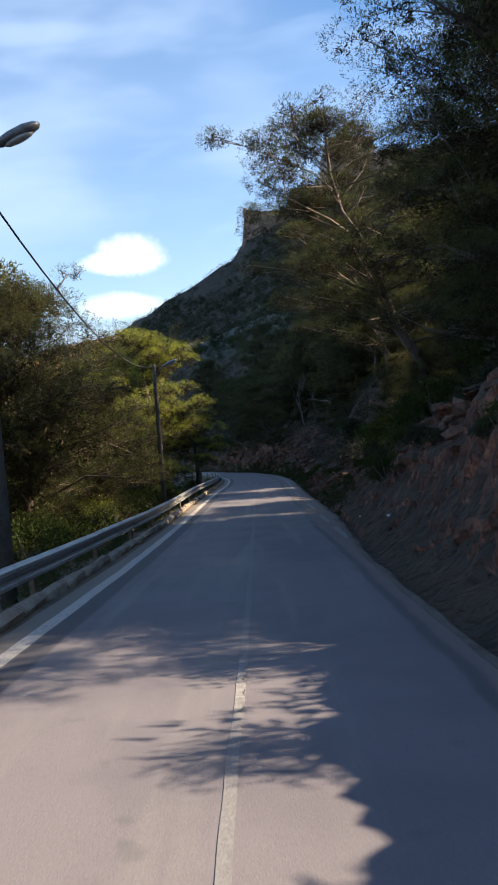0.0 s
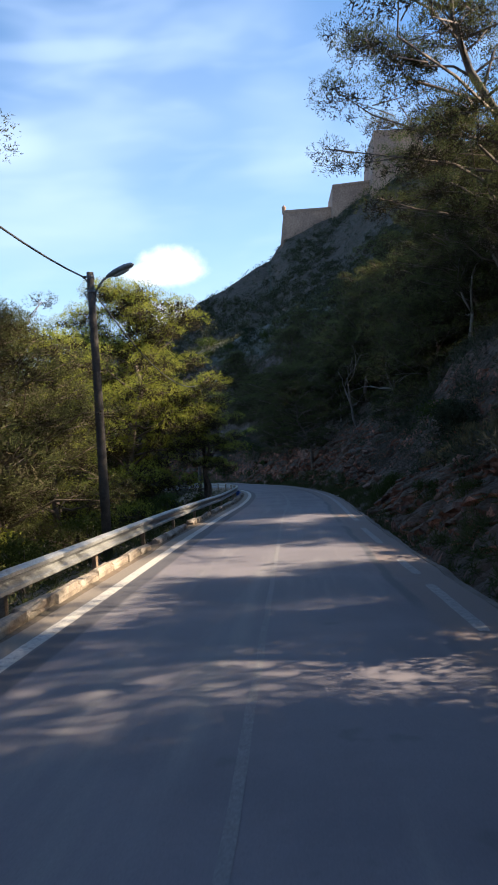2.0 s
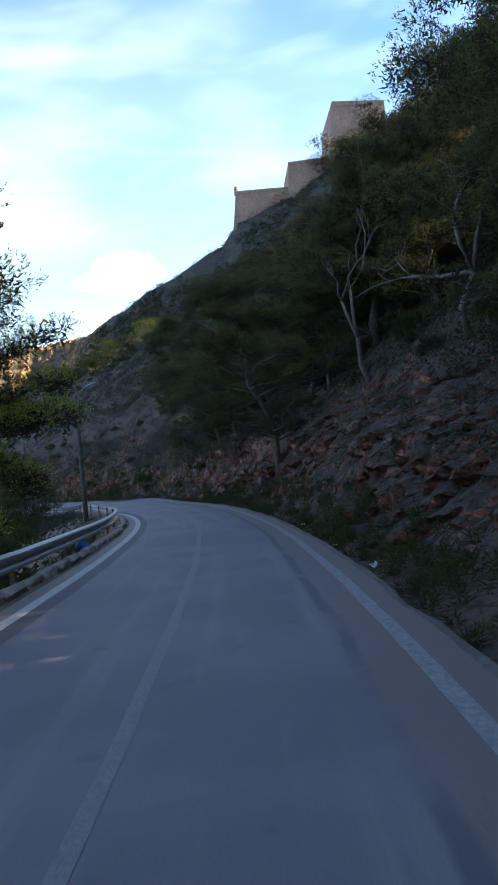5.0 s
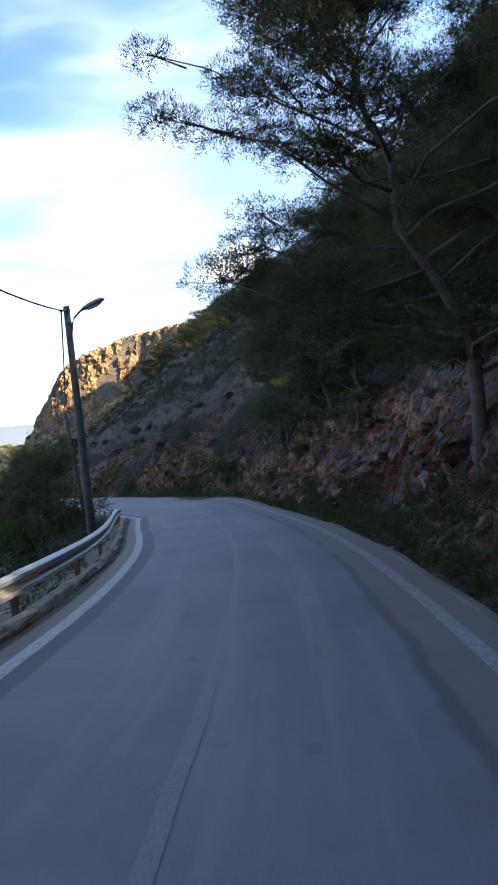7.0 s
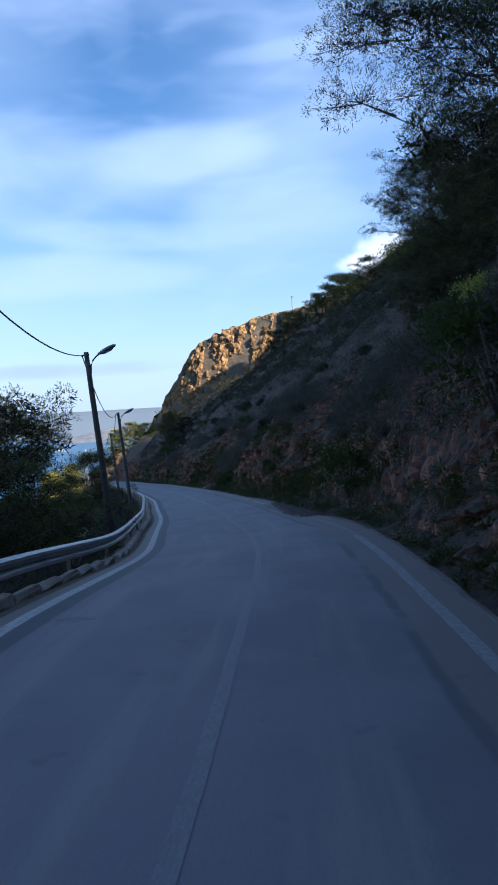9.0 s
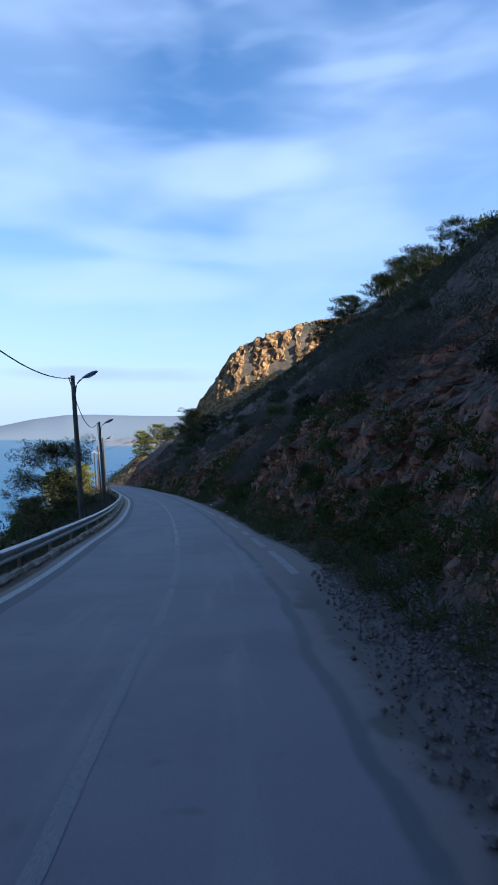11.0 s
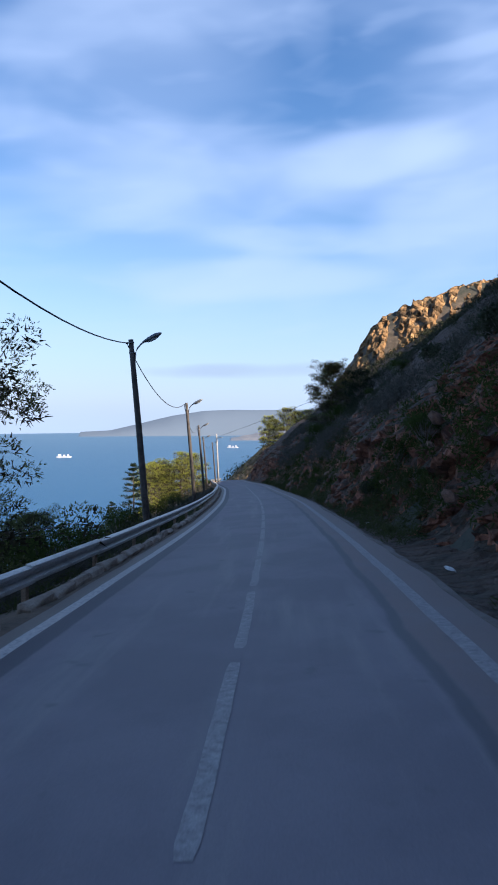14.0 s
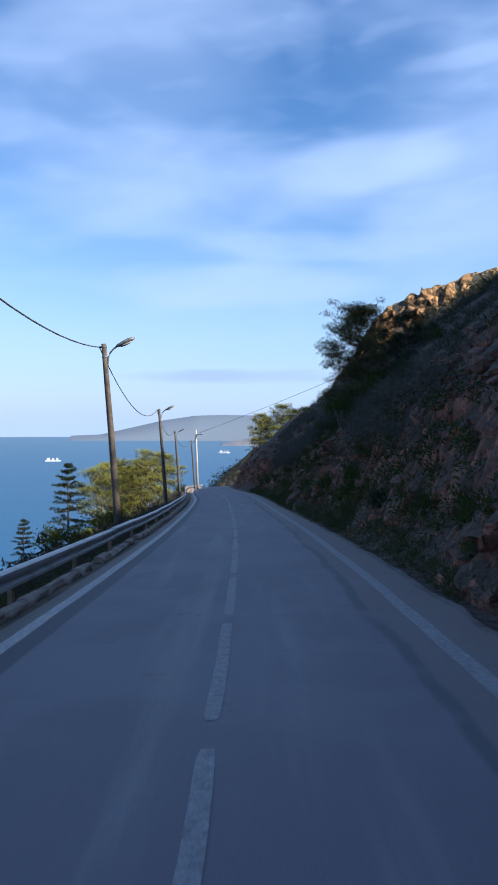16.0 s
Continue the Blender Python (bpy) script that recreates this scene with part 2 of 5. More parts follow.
def water_material():
    mat = bpy.data.materials.new("sea_water")
    mat.use_nodes = True
    nt = mat.node_tree
    b = nt.nodes["Principled BSDF"]
    b.inputs["Roughness"].default_value = 0.55
    b.inputs["Specular IOR Level"].default_value = 0.25
    co = nt.nodes.new("ShaderNodeTexCoord")
    # deep blue, paler in the current lines; sea-air haze painted in with distance
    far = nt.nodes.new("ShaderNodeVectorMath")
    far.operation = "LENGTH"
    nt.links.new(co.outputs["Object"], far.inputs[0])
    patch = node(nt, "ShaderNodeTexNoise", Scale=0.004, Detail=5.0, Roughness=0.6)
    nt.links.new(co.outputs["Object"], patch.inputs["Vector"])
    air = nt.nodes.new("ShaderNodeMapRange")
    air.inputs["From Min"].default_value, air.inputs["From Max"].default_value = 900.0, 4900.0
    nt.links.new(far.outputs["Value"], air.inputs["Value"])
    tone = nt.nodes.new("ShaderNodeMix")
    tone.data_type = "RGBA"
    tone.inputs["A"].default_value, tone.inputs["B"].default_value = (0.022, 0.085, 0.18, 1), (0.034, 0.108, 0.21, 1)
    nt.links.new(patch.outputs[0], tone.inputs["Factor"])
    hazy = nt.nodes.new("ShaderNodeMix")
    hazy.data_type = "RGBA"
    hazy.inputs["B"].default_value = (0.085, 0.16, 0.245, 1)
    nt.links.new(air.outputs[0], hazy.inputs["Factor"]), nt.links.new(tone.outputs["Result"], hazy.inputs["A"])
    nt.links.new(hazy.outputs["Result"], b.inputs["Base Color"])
    n = node(nt, "ShaderNodeTexNoise", Scale=0.09, Detail=8.0, Roughness=0.7)
    nt.links.new(co.outputs["Object"], n.inputs["Vector"])
    bp = nt.nodes.new("ShaderNodeBump")
    bp.inputs["Strength"].default_value, bp.inputs["Distance"].default_value = 0.7, 3.0
    nt.links.new(n.outputs[0], bp.inputs["Height"])
    nt.links.new(bp.outputs[0], b.inputs["Normal"])
    return mat


def slope_material(name, steep, flat, flat2, lo=0.55, hi=0.8, scale=0.35, fine=2.5, bump=0.8, dist=0.25, cells=0.0):
    """Bare rock on steep faces, soil and dry scrub where the ground is gentler."""
    mat = material(name, steep, tuple(c * 0.45 for c in steep), scale=scale, fine=fine, rough=0.95, bump=bump)
    nt = mat.node_tree
    L = nt.links.new
    b = nt.nodes["Principled BSDF"]
    rock = b.inputs["Base Color"].links[0].from_socket
    if cells:                                       # broken into stones, each of its own tone
        co2 = nt.nodes.new("ShaderNodeTexCoord")
        warp = node(nt, "ShaderNodeTexNoise", Scale=cells * 0.8, Detail=3.0)
        L(co2.outputs["Object"], warp.inputs["Vector"])
        mixv = nt.nodes.new("ShaderNodeMix")
        mixv.data_type, mixv.blend_type = "RGBA", "LINEAR_LIGHT"
        mixv.inputs["Factor"].default_value = 0.35
        L(co2.outputs["Object"], mixv.inputs["A"]), L(warp.outputs["Color"], mixv.inputs["B"])
        vor = nt.nodes.new("ShaderNodeTexVoronoi")
        vor.inputs["Scale"].default_value = cells
        L(mixv.outputs["Result"], vor.inputs["Vector"])
        tone = nt.nodes.new("ShaderNodeMapRange")
        tone.inputs["To Min"].default_value, tone.inputs["To Max"].default_value = 0.45, 1.45
        sepc = nt.nodes.new("ShaderNodeSeparateColor")
        L(vor.outputs["Color"], sepc.inputs[0]), L(sepc.outputs[0], tone.inputs["Value"])
        mm = nt.nodes.new("ShaderNodeMix")
        mm.data_type, mm.blend_type = "RGBA", "MULTIPLY"
        mm.inputs["Factor"].default_value = 1.0
        L(rock, mm.inputs["A"]), L(tone.outputs[0], mm.inputs["B"])
        rock = mm.outputs["Result"]
        first = [n for n in nt.nodes if n.type == "BUMP"][0]
        bp = nt.nodes.new("ShaderNodeBump")
        bp.invert = True
        bp.inputs["Strength"].default_value, bp.inputs["Distance"].default_value = 1.0, dist * 3.0
        L(vor.outputs["Distance"], bp.inputs["Height"]), L(bp.outputs[0], first.inputs["Normal"])
    geo = nt.nodes.new("ShaderNodeNewGeometry")
    sep = nt.nodes.new("ShaderNodeSeparateXYZ")
    L(geo.outputs["Normal"], sep.inputs[0])
    co = nt.nodes.new("ShaderNodeTexCoord")
    n = node(nt, "ShaderNodeTexNoise", Scale=0.45, Detail=7.0, Roughness=0.7)
    L(co.outputs["Object"], n.inputs["Vector"])
    add = nt.nodes.new("ShaderNodeMath")
    add.operation = "MULTIPLY_ADD"
    add.inputs[1].default_value, add.inputs[2].default_value = 0.5, -0.25
    L(n.outputs[0], add.inputs[0])
    tot = nt.nodes.new("ShaderNodeMath")
    L(sep.outputs[2], tot.inputs[0]), L(add.outputs[0], tot.inputs[1])
    rng = nt.nodes.new("ShaderNodeMapRange")
    rng.inputs["From Min"].default_value, rng.inputs["From Max"].default_value = lo, hi
    L(tot.outputs[0], rng.inputs["Value"])
    veg = nt.nodes.new("ShaderNodeMix")
    veg.data_type = "RGBA"
    veg.inputs["A"].default_value, veg.inputs["B"].default_value = (*flat, 1), (*flat2, 1)
    n2 = node(nt, "ShaderNodeTexNoise", Scale=1.1, Detail=6.0, Roughness=0.7)
    L(co.outputs["Object"], n2.inputs["Vector"])
    r2 = nt.nodes.new("ShaderNodeMapRange")
    r2.inputs["From Min"].default_value, r2.inputs["From Max"].default_value = 0.38, 0.62
    L(n2.outputs[0], r2.inputs["Value"]), L(r2.outputs[0], veg.inputs["Factor"])
    mix = nt.nodes.new("ShaderNodeMix")
    mix.data_type = "RGBA"
    L(rng.outputs[0], mix.inputs["Factor"]), L(rock, mix.inputs["A"]), L(veg.outputs["Result"], mix.inputs["B"])
    L(mix.outputs["Result"], b.inputs["Base Color"])
    [n for n in nt.nodes if n.type == "BUMP"][0].inputs["Distance"].default_value = dist
    return mat


M_ASPHALT = asphalt_material()
M_PAINT = paint_material("line_paint", (0.33, 0.312, 0.295), 0.50, 0.22)
M_EDGE = paint_material("edge_line_paint", (0.50, 0.46, 0.41), 0.38, 0.16)
M_FAINT = paint_material("faint_line_paint", (0.215, 0.205, 0.205), 0.47, 0.26)
M_CONCRETE = material("weathered_concrete", (0.165, 0.138, 0.118), (0.10, 0.08, 0.066), scale=1.6, fine=25, bump=0.4)
M_KERB = material("kerb_stone", (0.34, 0.28, 0.215), (0.17, 0.125, 0.09), scale=2.2, fine=20, bump=0.5)
M_STEEL = material("galvanised_steel", (0.40, 0.39, 0.37), (0.22, 0.205, 0.19), scale=1.5, fine=30, rough=0.45, bump=0.05, metal=0.6, spread=(0.5, 0.75))
M_POST = material("rusty_post", (0.28, 0.20, 0.14), (0.15, 0.09, 0.06), scale=6, fine=40, rough=0.7, bump=0.1, metal=0.3)
M_POLE = material("pole_wood", (0.102, 0.084, 0.069), (0.052, 0.043, 0.037), scale=5, fine=60, bump=0.3)
M_PALE = material("concrete_pole", (0.40, 0.385, 0.36), (0.30, 0.285, 0.265), scale=3, fine=30, bump=0.2)
M_LAMP = material("lamp_casing", (0.20, 0.21, 0.22), (0.13, 0.14, 0.15), scale=8, fine=50, rough=0.5, bump=0.05, metal=0.4)
M_LENS = material("lamp_glass", (0.45, 0.46, 0.45), (0.35, 0.36, 0.36), rough=0.25, bump=0.0)
M_CABLE = material("black_cable", (0.03, 0.03, 0.03), (0.05, 0.05, 0.05), rough=0.6, bump=0.0)
M_BANK = slope_material("red_rock_bank", (0.31, 0.128, 0.077), (0.072, 0.056, 0.038), (0.115, 0.072, 0.049), lo=0.30, hi=0.60, scale=0.9, fine=8.0, bump=1.0, dist=0.10, cells=2.6)
M_GROUND = slope_material("scrub_ground", (0.20, 0.145, 0.10), (0.042, 0.047, 0.032), (0.070, 0.064, 0.046), lo=0.45, hi=0.7, scale=0.25, fine=1.4)
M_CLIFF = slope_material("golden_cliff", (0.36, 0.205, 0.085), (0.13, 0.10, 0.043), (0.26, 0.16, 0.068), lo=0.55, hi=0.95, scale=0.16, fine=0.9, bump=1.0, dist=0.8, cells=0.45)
# the cliff's rock again, with the flank's shade darkened into the colour
M_FLANK = slope_material("shaded_mountain_rock", (0.165, 0.108, 0.078), (0.046, 0.041, 0.028), (0.085, 0.062, 0.044), lo=0.32, hi=0.58, scale=0.10, fine=0.7, bump=0.8, dist=0.6)
M_ROCK = material("red_stone", (0.25, 0.135, 0.09), (0.13, 0.078, 0.058), scale=2.0, fine=9, bump=0.8)
M_GREYROCK = material("pale_stone", (0.34, 0.27, 0.21), (0.17, 0.125, 0.095), scale=3.5, fine=9, bump=0.8)
M_RUBBLE = material("gravel", (0.125, 0.095, 0.08), (0.10, 0.085, 0.075), scale=4.0, fine=25, bump=0.4)
M_FORT = material("fort_masonry", (0.37, 0.225, 0.15), (0.26, 0.155, 0.11), scale=0.12, fine=1.6, bump=0.7)
M_BARK = material("pine_bark", (0.17, 0.125, 0.095), (0.09, 0.065, 0.05), scale=4, fine=22, bump=0.8)
M_PALEBARK = material("bare_branch", (0.19, 0.16, 0.135), (0.115, 0.095, 0.08), scale=4, fine=22, bump=0.5)
M_PINE = leaf_material("pine_needles", (0.060, 0.074, 0.032), (0.152, 0.152, 0.058), 0.36)
# brighter, yellower needles with sunlight painted into their colour
M_YELLOW = leaf_material("sunlit_foliage", (0.15, 0.18, 0.028), (0.48, 0.48, 0.09), 0.48)
M_BUSH = leaf_material("bush_leaves", (0.036, 0.056, 0.018), (0.085, 0.10, 0.028))
M_SCRUB = leaf_material("scrub_leaves", (0.032, 0.041, 0.024), (0.082, 0.083, 0.050), 0.2)
M_DRY = leaf_material("dry_brush", (0.046, 0.047, 0.038), (0.118, 0.105, 0.086), 0.2)
# near-black needles: the trees' shade is put into the colour
M_DARK = leaf_material("shade_darkened_needles", (0.016, 0.026, 0.018), (0.036, 0.050, 0.026), 0.12)
M_DEAD = leaf_material("dry_twigs", (0.034, 0.029, 0.019), (0.082, 0.069, 0.041), 0.15)
# dry scrub on the bank's lip, its sunlight painted in as a paler tone
M_STRAW = leaf_material("sunlit_straw_brush", (0.10, 0.085, 0.045), (0.27, 0.23, 0.12), 0.3)
M_GRASS = leaf_material("verge_grass", (0.036, 0.050, 0.018), (0.095, 0.098, 0.042), 0.3)
M_SEA = water_material()
# far cliffs, greyed blue by distance haze put into the colour
M_CAPE = material("hazy_cape_rock", (0.165, 0.175, 0.195), (0.115, 0.14, 0.175), scale=0.02, fine=0.12, bump=0.3)
M_SHIP = material("white_ship_paint", (0.62, 0.63, 0.64), (0.50, 0.51, 0.53), rough=0.5, bump=0.0)
M_BLUE = material("blue_plastic", (0.03, 0.10, 0.40), (0.02, 0.07, 0.28), rough=0.4, bump=0.2)
M_LITTER = material("white_plastic", (0.75, 0.75, 0.72), (0.5, 0.48, 0.45), rough=0.5, bump=0.2)


# ---- small builders ----
def mesh_object(name, verts, faces, mat, parent=None, label="", smooth=False, uvs=None):
    me = bpy.data.meshes.new(name)
    me.from_pydata([tuple(map(float, p)) for p in verts], [], [tuple(map(int, f)) for f in faces])
    if smooth:
        me.polygons.foreach_set("use_smooth", [True] * len(me.polygons))
    if uvs is not None:
        layer = me.uv_layers.new(name="UVMap")
        idx = np.empty(len(me.loops), int)
        me.loops.foreach_get("vertex_index", idx)
        layer.data.foreach_set("uv", np.asarray(uvs, float)[idx].ravel())
    me.materials.append(mat)
    me.update()
    ob = new(name, me)
    if parent:
        ob.parent = parent
    if label:
        tagged(ob, label)
    return ob


def part(name, bm, mat, parent=None, label="", smooth=False):
    me = bpy.data.meshes.new(name)
    bm.normal_update()
    bm.to_mesh(me)
    bm.free()
    if smooth:
        me.polygons.foreach_set("use_smooth", [True] * len(me.polygons))
    me.materials.append(mat)
    ob = new(name, me)
    if parent:
        ob.parent = parent
    if label:
        tagged(ob, label)
    return ob


def triangles(name, tri, mat, parent=None, label=""):
    """One mesh of loose triangles, an array (n, 3, 3)."""
    n = len(tri)
    me = bpy.data.meshes.new(name)
    me.vertices.add(n * 3), me.loops.add(n * 3), me.polygons.add(n)
    me.vertices.foreach_set("co", np.asarray(tri, np.float32).ravel())
    me.loops.foreach_set("vertex_index", np.arange(n * 3, dtype=np.int32))
    me.polygons.foreach_set("loop_start", np.arange(0, n * 3, 3, dtype=np.int32))
    me.materials.append(mat)
    me.update(calc_edges=True)
    ob = new(name, me)
    if parent:
        ob.parent = parent
    if label:
        tagged(ob, label)
    return ob


def tube(bm, pts, radii, sides=7):
    """A tapered tube along points."""
    rings = []
    for i, p in enumerate(pts):
        p = Vector(p)
        a, b = Vector(pts[max(i - 1, 0)]), Vector(pts[min(i + 1, len(pts) - 1)])
        d = (b - a).normalized()
        side = d.cross(Vector((0, 0, 1)) if abs(d.z) < 0.9 else Vector((1, 0, 0))).normalized()
        other = d.cross(side)
        rings.append([bm.verts.new(p + (side * math.cos(k * math.tau / sides) + other * math.sin(k * math.tau / sides)) * radii[i]) for k in range(sides)])
    for a, b in zip(rings, rings[1:]):
        for k in range(sides):
            bm.faces.new((a[k], a[(k + 1) % sides], b[(k + 1) % sides], b[k]))
    bm.faces.new(list(reversed(rings[0])))
    bm.faces.new(rings[-1])


def box(bm, lo, hi, bevel=0.0):
    r = bmesh.ops.create_cube(bm, size=1.0)
    c = [(a + b) / 2 for a, b in zip(lo, hi)]
    bmesh.ops.scale(bm, vec=[b - a for a, b in zip(lo, hi)], verts=r["verts"])
    bmesh.ops.translate(bm, vec=c, verts=r["verts"])
    if bevel:
        es = list({e for v in r["verts"] for e in v.link_edges})
        bmesh.ops.bevel(bm, geom=es, offset=bevel, segments=2, affect="EDGES", profile=0.5)


def empty(name, m, label, category, group="", kind=""):
    ob = new(name)
    ob.matrix_world = m
    return tagged(ob, label, category, group, kind)


# ---- the lie of the road ----
ROAD = [(-1.8, -60, 7.6), (-1.3, -40, 5.05), (-0.75, -19.83, 2.53), (-0.26, 0, 0), (-0.02, 20.24, -2.46), (0.15, 40.12, -4.5), (0.35, 50.04, -5.51), (0.10, 60.16, -6.53),
        (-0.68, 70.2, -7.6), (-2.28, 79.6, -8.55), (-5.04, 89.5, -9.59), (-8.15, 98.78, -10.57), (-12.38, 107.58, -11.68), (-16.94, 116.78, -12.78), (-26.99, 134.14, -14.73), (-37.58, 151.09, -16.68),
        (-48.56, 167.6, -18.56), (-60.2, 183.95, -20.5), (-72.3, 200.3, -22.3), (-85, 216, -24.2), (-97.5, 232, -26.0), (-108, 247, -27.9),
        (-112.5, 257, -28.8), (-112, 267, -29.6), (-105, 276, -30.4), (-93, 281, -31.2), (-70, 286, -33.0)]
EDGE_S = [-40, 5, 30, 45, 62, 77, 84, 91, 105, 123, 131, 137, 150, 172, 320]
EDGE_V = [-2.25, -2.25, -2.33, -2.2, -2.0, -1.97, -2.3, -2.68, -2.62, -2.72, -2.62, -2.38, -2.4, -2.3, -2.3]


RIGHT_S = [-40, 11, 17, 21, 55, 105, 121, 126, 140, 175, 320]
RIGHT_V = [1.95, 1.92, 2.2, 2.5, 2.56, 2.66, 2.76, 2.52, 2.56, 2.62, 2.6]


def right_edge(s):
    """Where the asphalt ends at the ditch."""
    s = np.asarray(s, float)
    return sum(np.interp(s + d, RIGHT_S, RIGHT_V) for d in (-2, -1, 0, 1, 2)) / 5


def left_edge(s):
    """Where the painted line on the seaward side lies, across the road."""
    s = np.asarray(s, float)
    return sum(np.interp(s + d, EDGE_S, EDGE_V) for d in (-4, -2, 0, 2, 4)) / 5


def centre_line():
    """The middle of the road every 0.25 m: a Catmull-Rom line through ROAD."""
    p = np.array(ROAD, float)
    out = []
    for i in range(1, len(p) - 2):
        a, b, c, d = p[i - 1:i + 3]
        ta, tb = (c - a) * 0.5, (d - b) * 0.5
        la, lb, lm = np.linalg.norm(c - a), np.linalg.norm(d - b), np.linalg.norm(c - b)
        ta, tb = ta * min(1, 2 * lm / la), tb * min(1, 2 * lm / lb)
        for u in np.linspace(0, 1, 41)[:-1]:
            out.append((2 * u**3 - 3 * u**2 + 1) * b + (u**3 - 2 * u**2 + u) * ta + (3 * u**2 - 2 * u**3) * c + (u**3 - u**2) * tb)
    out = np.array(out)
    s = np.r_[0, np.cumsum(np.linalg.norm(np.diff(out[:, :2], axis=0), axis=1))]
    even = np.arange(0, s[-1], 0.25)
    out = np.stack([np.interp(even, s, out[:, k]) for k in range(3)], 1)
    pad = 10
    for _ in range(2):
        ext = np.vstack([np.repeat(out[:1], pad, 0) + (out[1] - out[0]) * np.arange(-pad, 0)[:, None], out, np.repeat(out[-1:], pad, 0) + (out[-1] - out[-2]) * np.arange(1, pad + 1)[:, None]])
        out = np.stack([np.convolve(ext[:, k], np.ones(2 * pad + 1) / (2 * pad + 1), "valid") for k in range(3)], 1)
    return out


LINE = centre_line()
LINE_S = np.r_[0, np.cumsum(np.linalg.norm(np.diff(LINE[:, :2], axis=0), axis=1))]
LINE_S -= LINE_S[np.argmin(np.abs(LINE[:, 1]))]
TANG = np.gradient(LINE[:, :2], axis=0)
TANG /= np.linalg.norm(TANG, axis=1)[:, None]


def ease(x, a, b):
    t = np.clip((x - a) / (b - a), 0, 1)
    return t * t * (3 - 2 * t)


def tilt(s):
    """How steeply the road's surface and its slopes fall towards the sea, once past the bend."""
    return 0.077 * ease(s, 92, 104)


def banked(s, v):
    return tilt(s) * (np.clip(v, -20, 25) - 0.75)


def on_road(s, v, h=0.0):
    """The place s metres along the road, v to the right of its middle, h above it."""
    s = np.asarray(s, float)
    v = v + 1.6 * tilt(s)
    x, y, z = (np.interp(s, LINE_S, LINE[:, k]) for k in range(3))
    tx, ty = np.interp(s, LINE_S, TANG[:, 0]), np.interp(s, LINE_S, TANG[:, 1])
    return np.stack(np.broadcast_arrays(x + ty * v, y - tx * v, z + h + banked(s, v - 1.6 * tilt(s))), -1)


def road_yaw(s):
    return math.degrees(math.atan2(-np.interp(s, LINE_S, TANG[:, 0]), np.interp(s, LINE_S, TANG[:, 1])))


def nearest(x, y):
    """s, v and the road's height for arrays of places."""
    x, y = np.ravel(x), np.ravel(y)
    coarse = LINE[::4]
    s, v, z = np.empty(len(x)), np.empty(len(x)), np.empty(len(x))
    for i in range(0, len(x), 8000):
        xx, yy = x[i:i + 8000, None], y[i:i + 8000, None]
        k = np.argmin((coarse[None, :, 0] - xx) ** 2 + (coarse[None, :, 1] - yy) ** 2, 1) * 4
        dx, dy = xx[:, 0] - LINE[k, 0], yy[:, 0] - LINE[k, 1]
        along = dx * TANG[k, 0] + dy * TANG[k, 1]
        s[i:i + 8000] = LINE_S[k] + along
        cross = dx * TANG[k, 1] - dy * TANG[k, 0]
        v[i:i + 8000] = np.where(np.abs(along) < 1.5, cross, np.where(cross >= 0, 1, -1) * np.hypot(dx, dy))
        z[i:i + 8000] = LINE[k, 2] + np.clip(along, -3, 3) * np.interp(LINE_S[k], LINE_S, np.gradient(LINE[:, 2], LINE_S))
    v = v - 1.6 * tilt(s)
    return s, v, z + banked(s, v)


def lattice(n, seed):
    return np.random.default_rng(seed).random((n, n))


GRID = lattice(256, 3)


def value_noise(x, y, octaves=4, gain=0.5):
    """Smooth noise of unit grain, about -1 to 1."""
    total, amp, out = 0.0, 1.0, 0.0
    for o in range(octaves):
        xi, yi = np.floor(x).astype(int), np.floor(y).astype(int)
        fx, fy = x - xi, y - yi
        fx, fy = fx * fx * (3 - 2 * fx), fy * fy * (3 - 2 * fy)
        g = lambda a, b: GRID[(a + 37 * o) % 256, (b + 91 * o) % 256]
        out = out + amp * ((g(xi, yi) * (1 - fx) + g(xi + 1, yi) * fx) * (1 - fy) + (g(xi, yi + 1) * (1 - fx) + g(xi + 1, yi + 1) * fx) * fy - 0.5) * 2
        total += amp
        amp *= gain
        x, y = x * 2.03 + 11.3, y * 2.03 + 5.7
    return out / total


RIDGE_X = [-420, -230, -167, -138, -132, -123, -115, -103, -89, -65, -42, -20, -2, 5.6, 27, 40, 57, 97, 230]
RIDGE_Z = [-190, -120, -58, -9.6, 2.9, 17.2, 21.6, 26.4, 29, 30.7, 38.7, 49.7, 61.5, 74, 79, 85, 92, 101, 112]


def brow_line(x):
    """How far ahead the mountain's edge runs: the cliff turns seaward, the fortress spur comes nearer."""
    return np.interp(x, [-152, -92, -75, -60, -45, -25, -5, 5, 30, 100], [339, 375, 372, 353, 339, 334, 342, 350, 340, 305])


SEA = -188.0


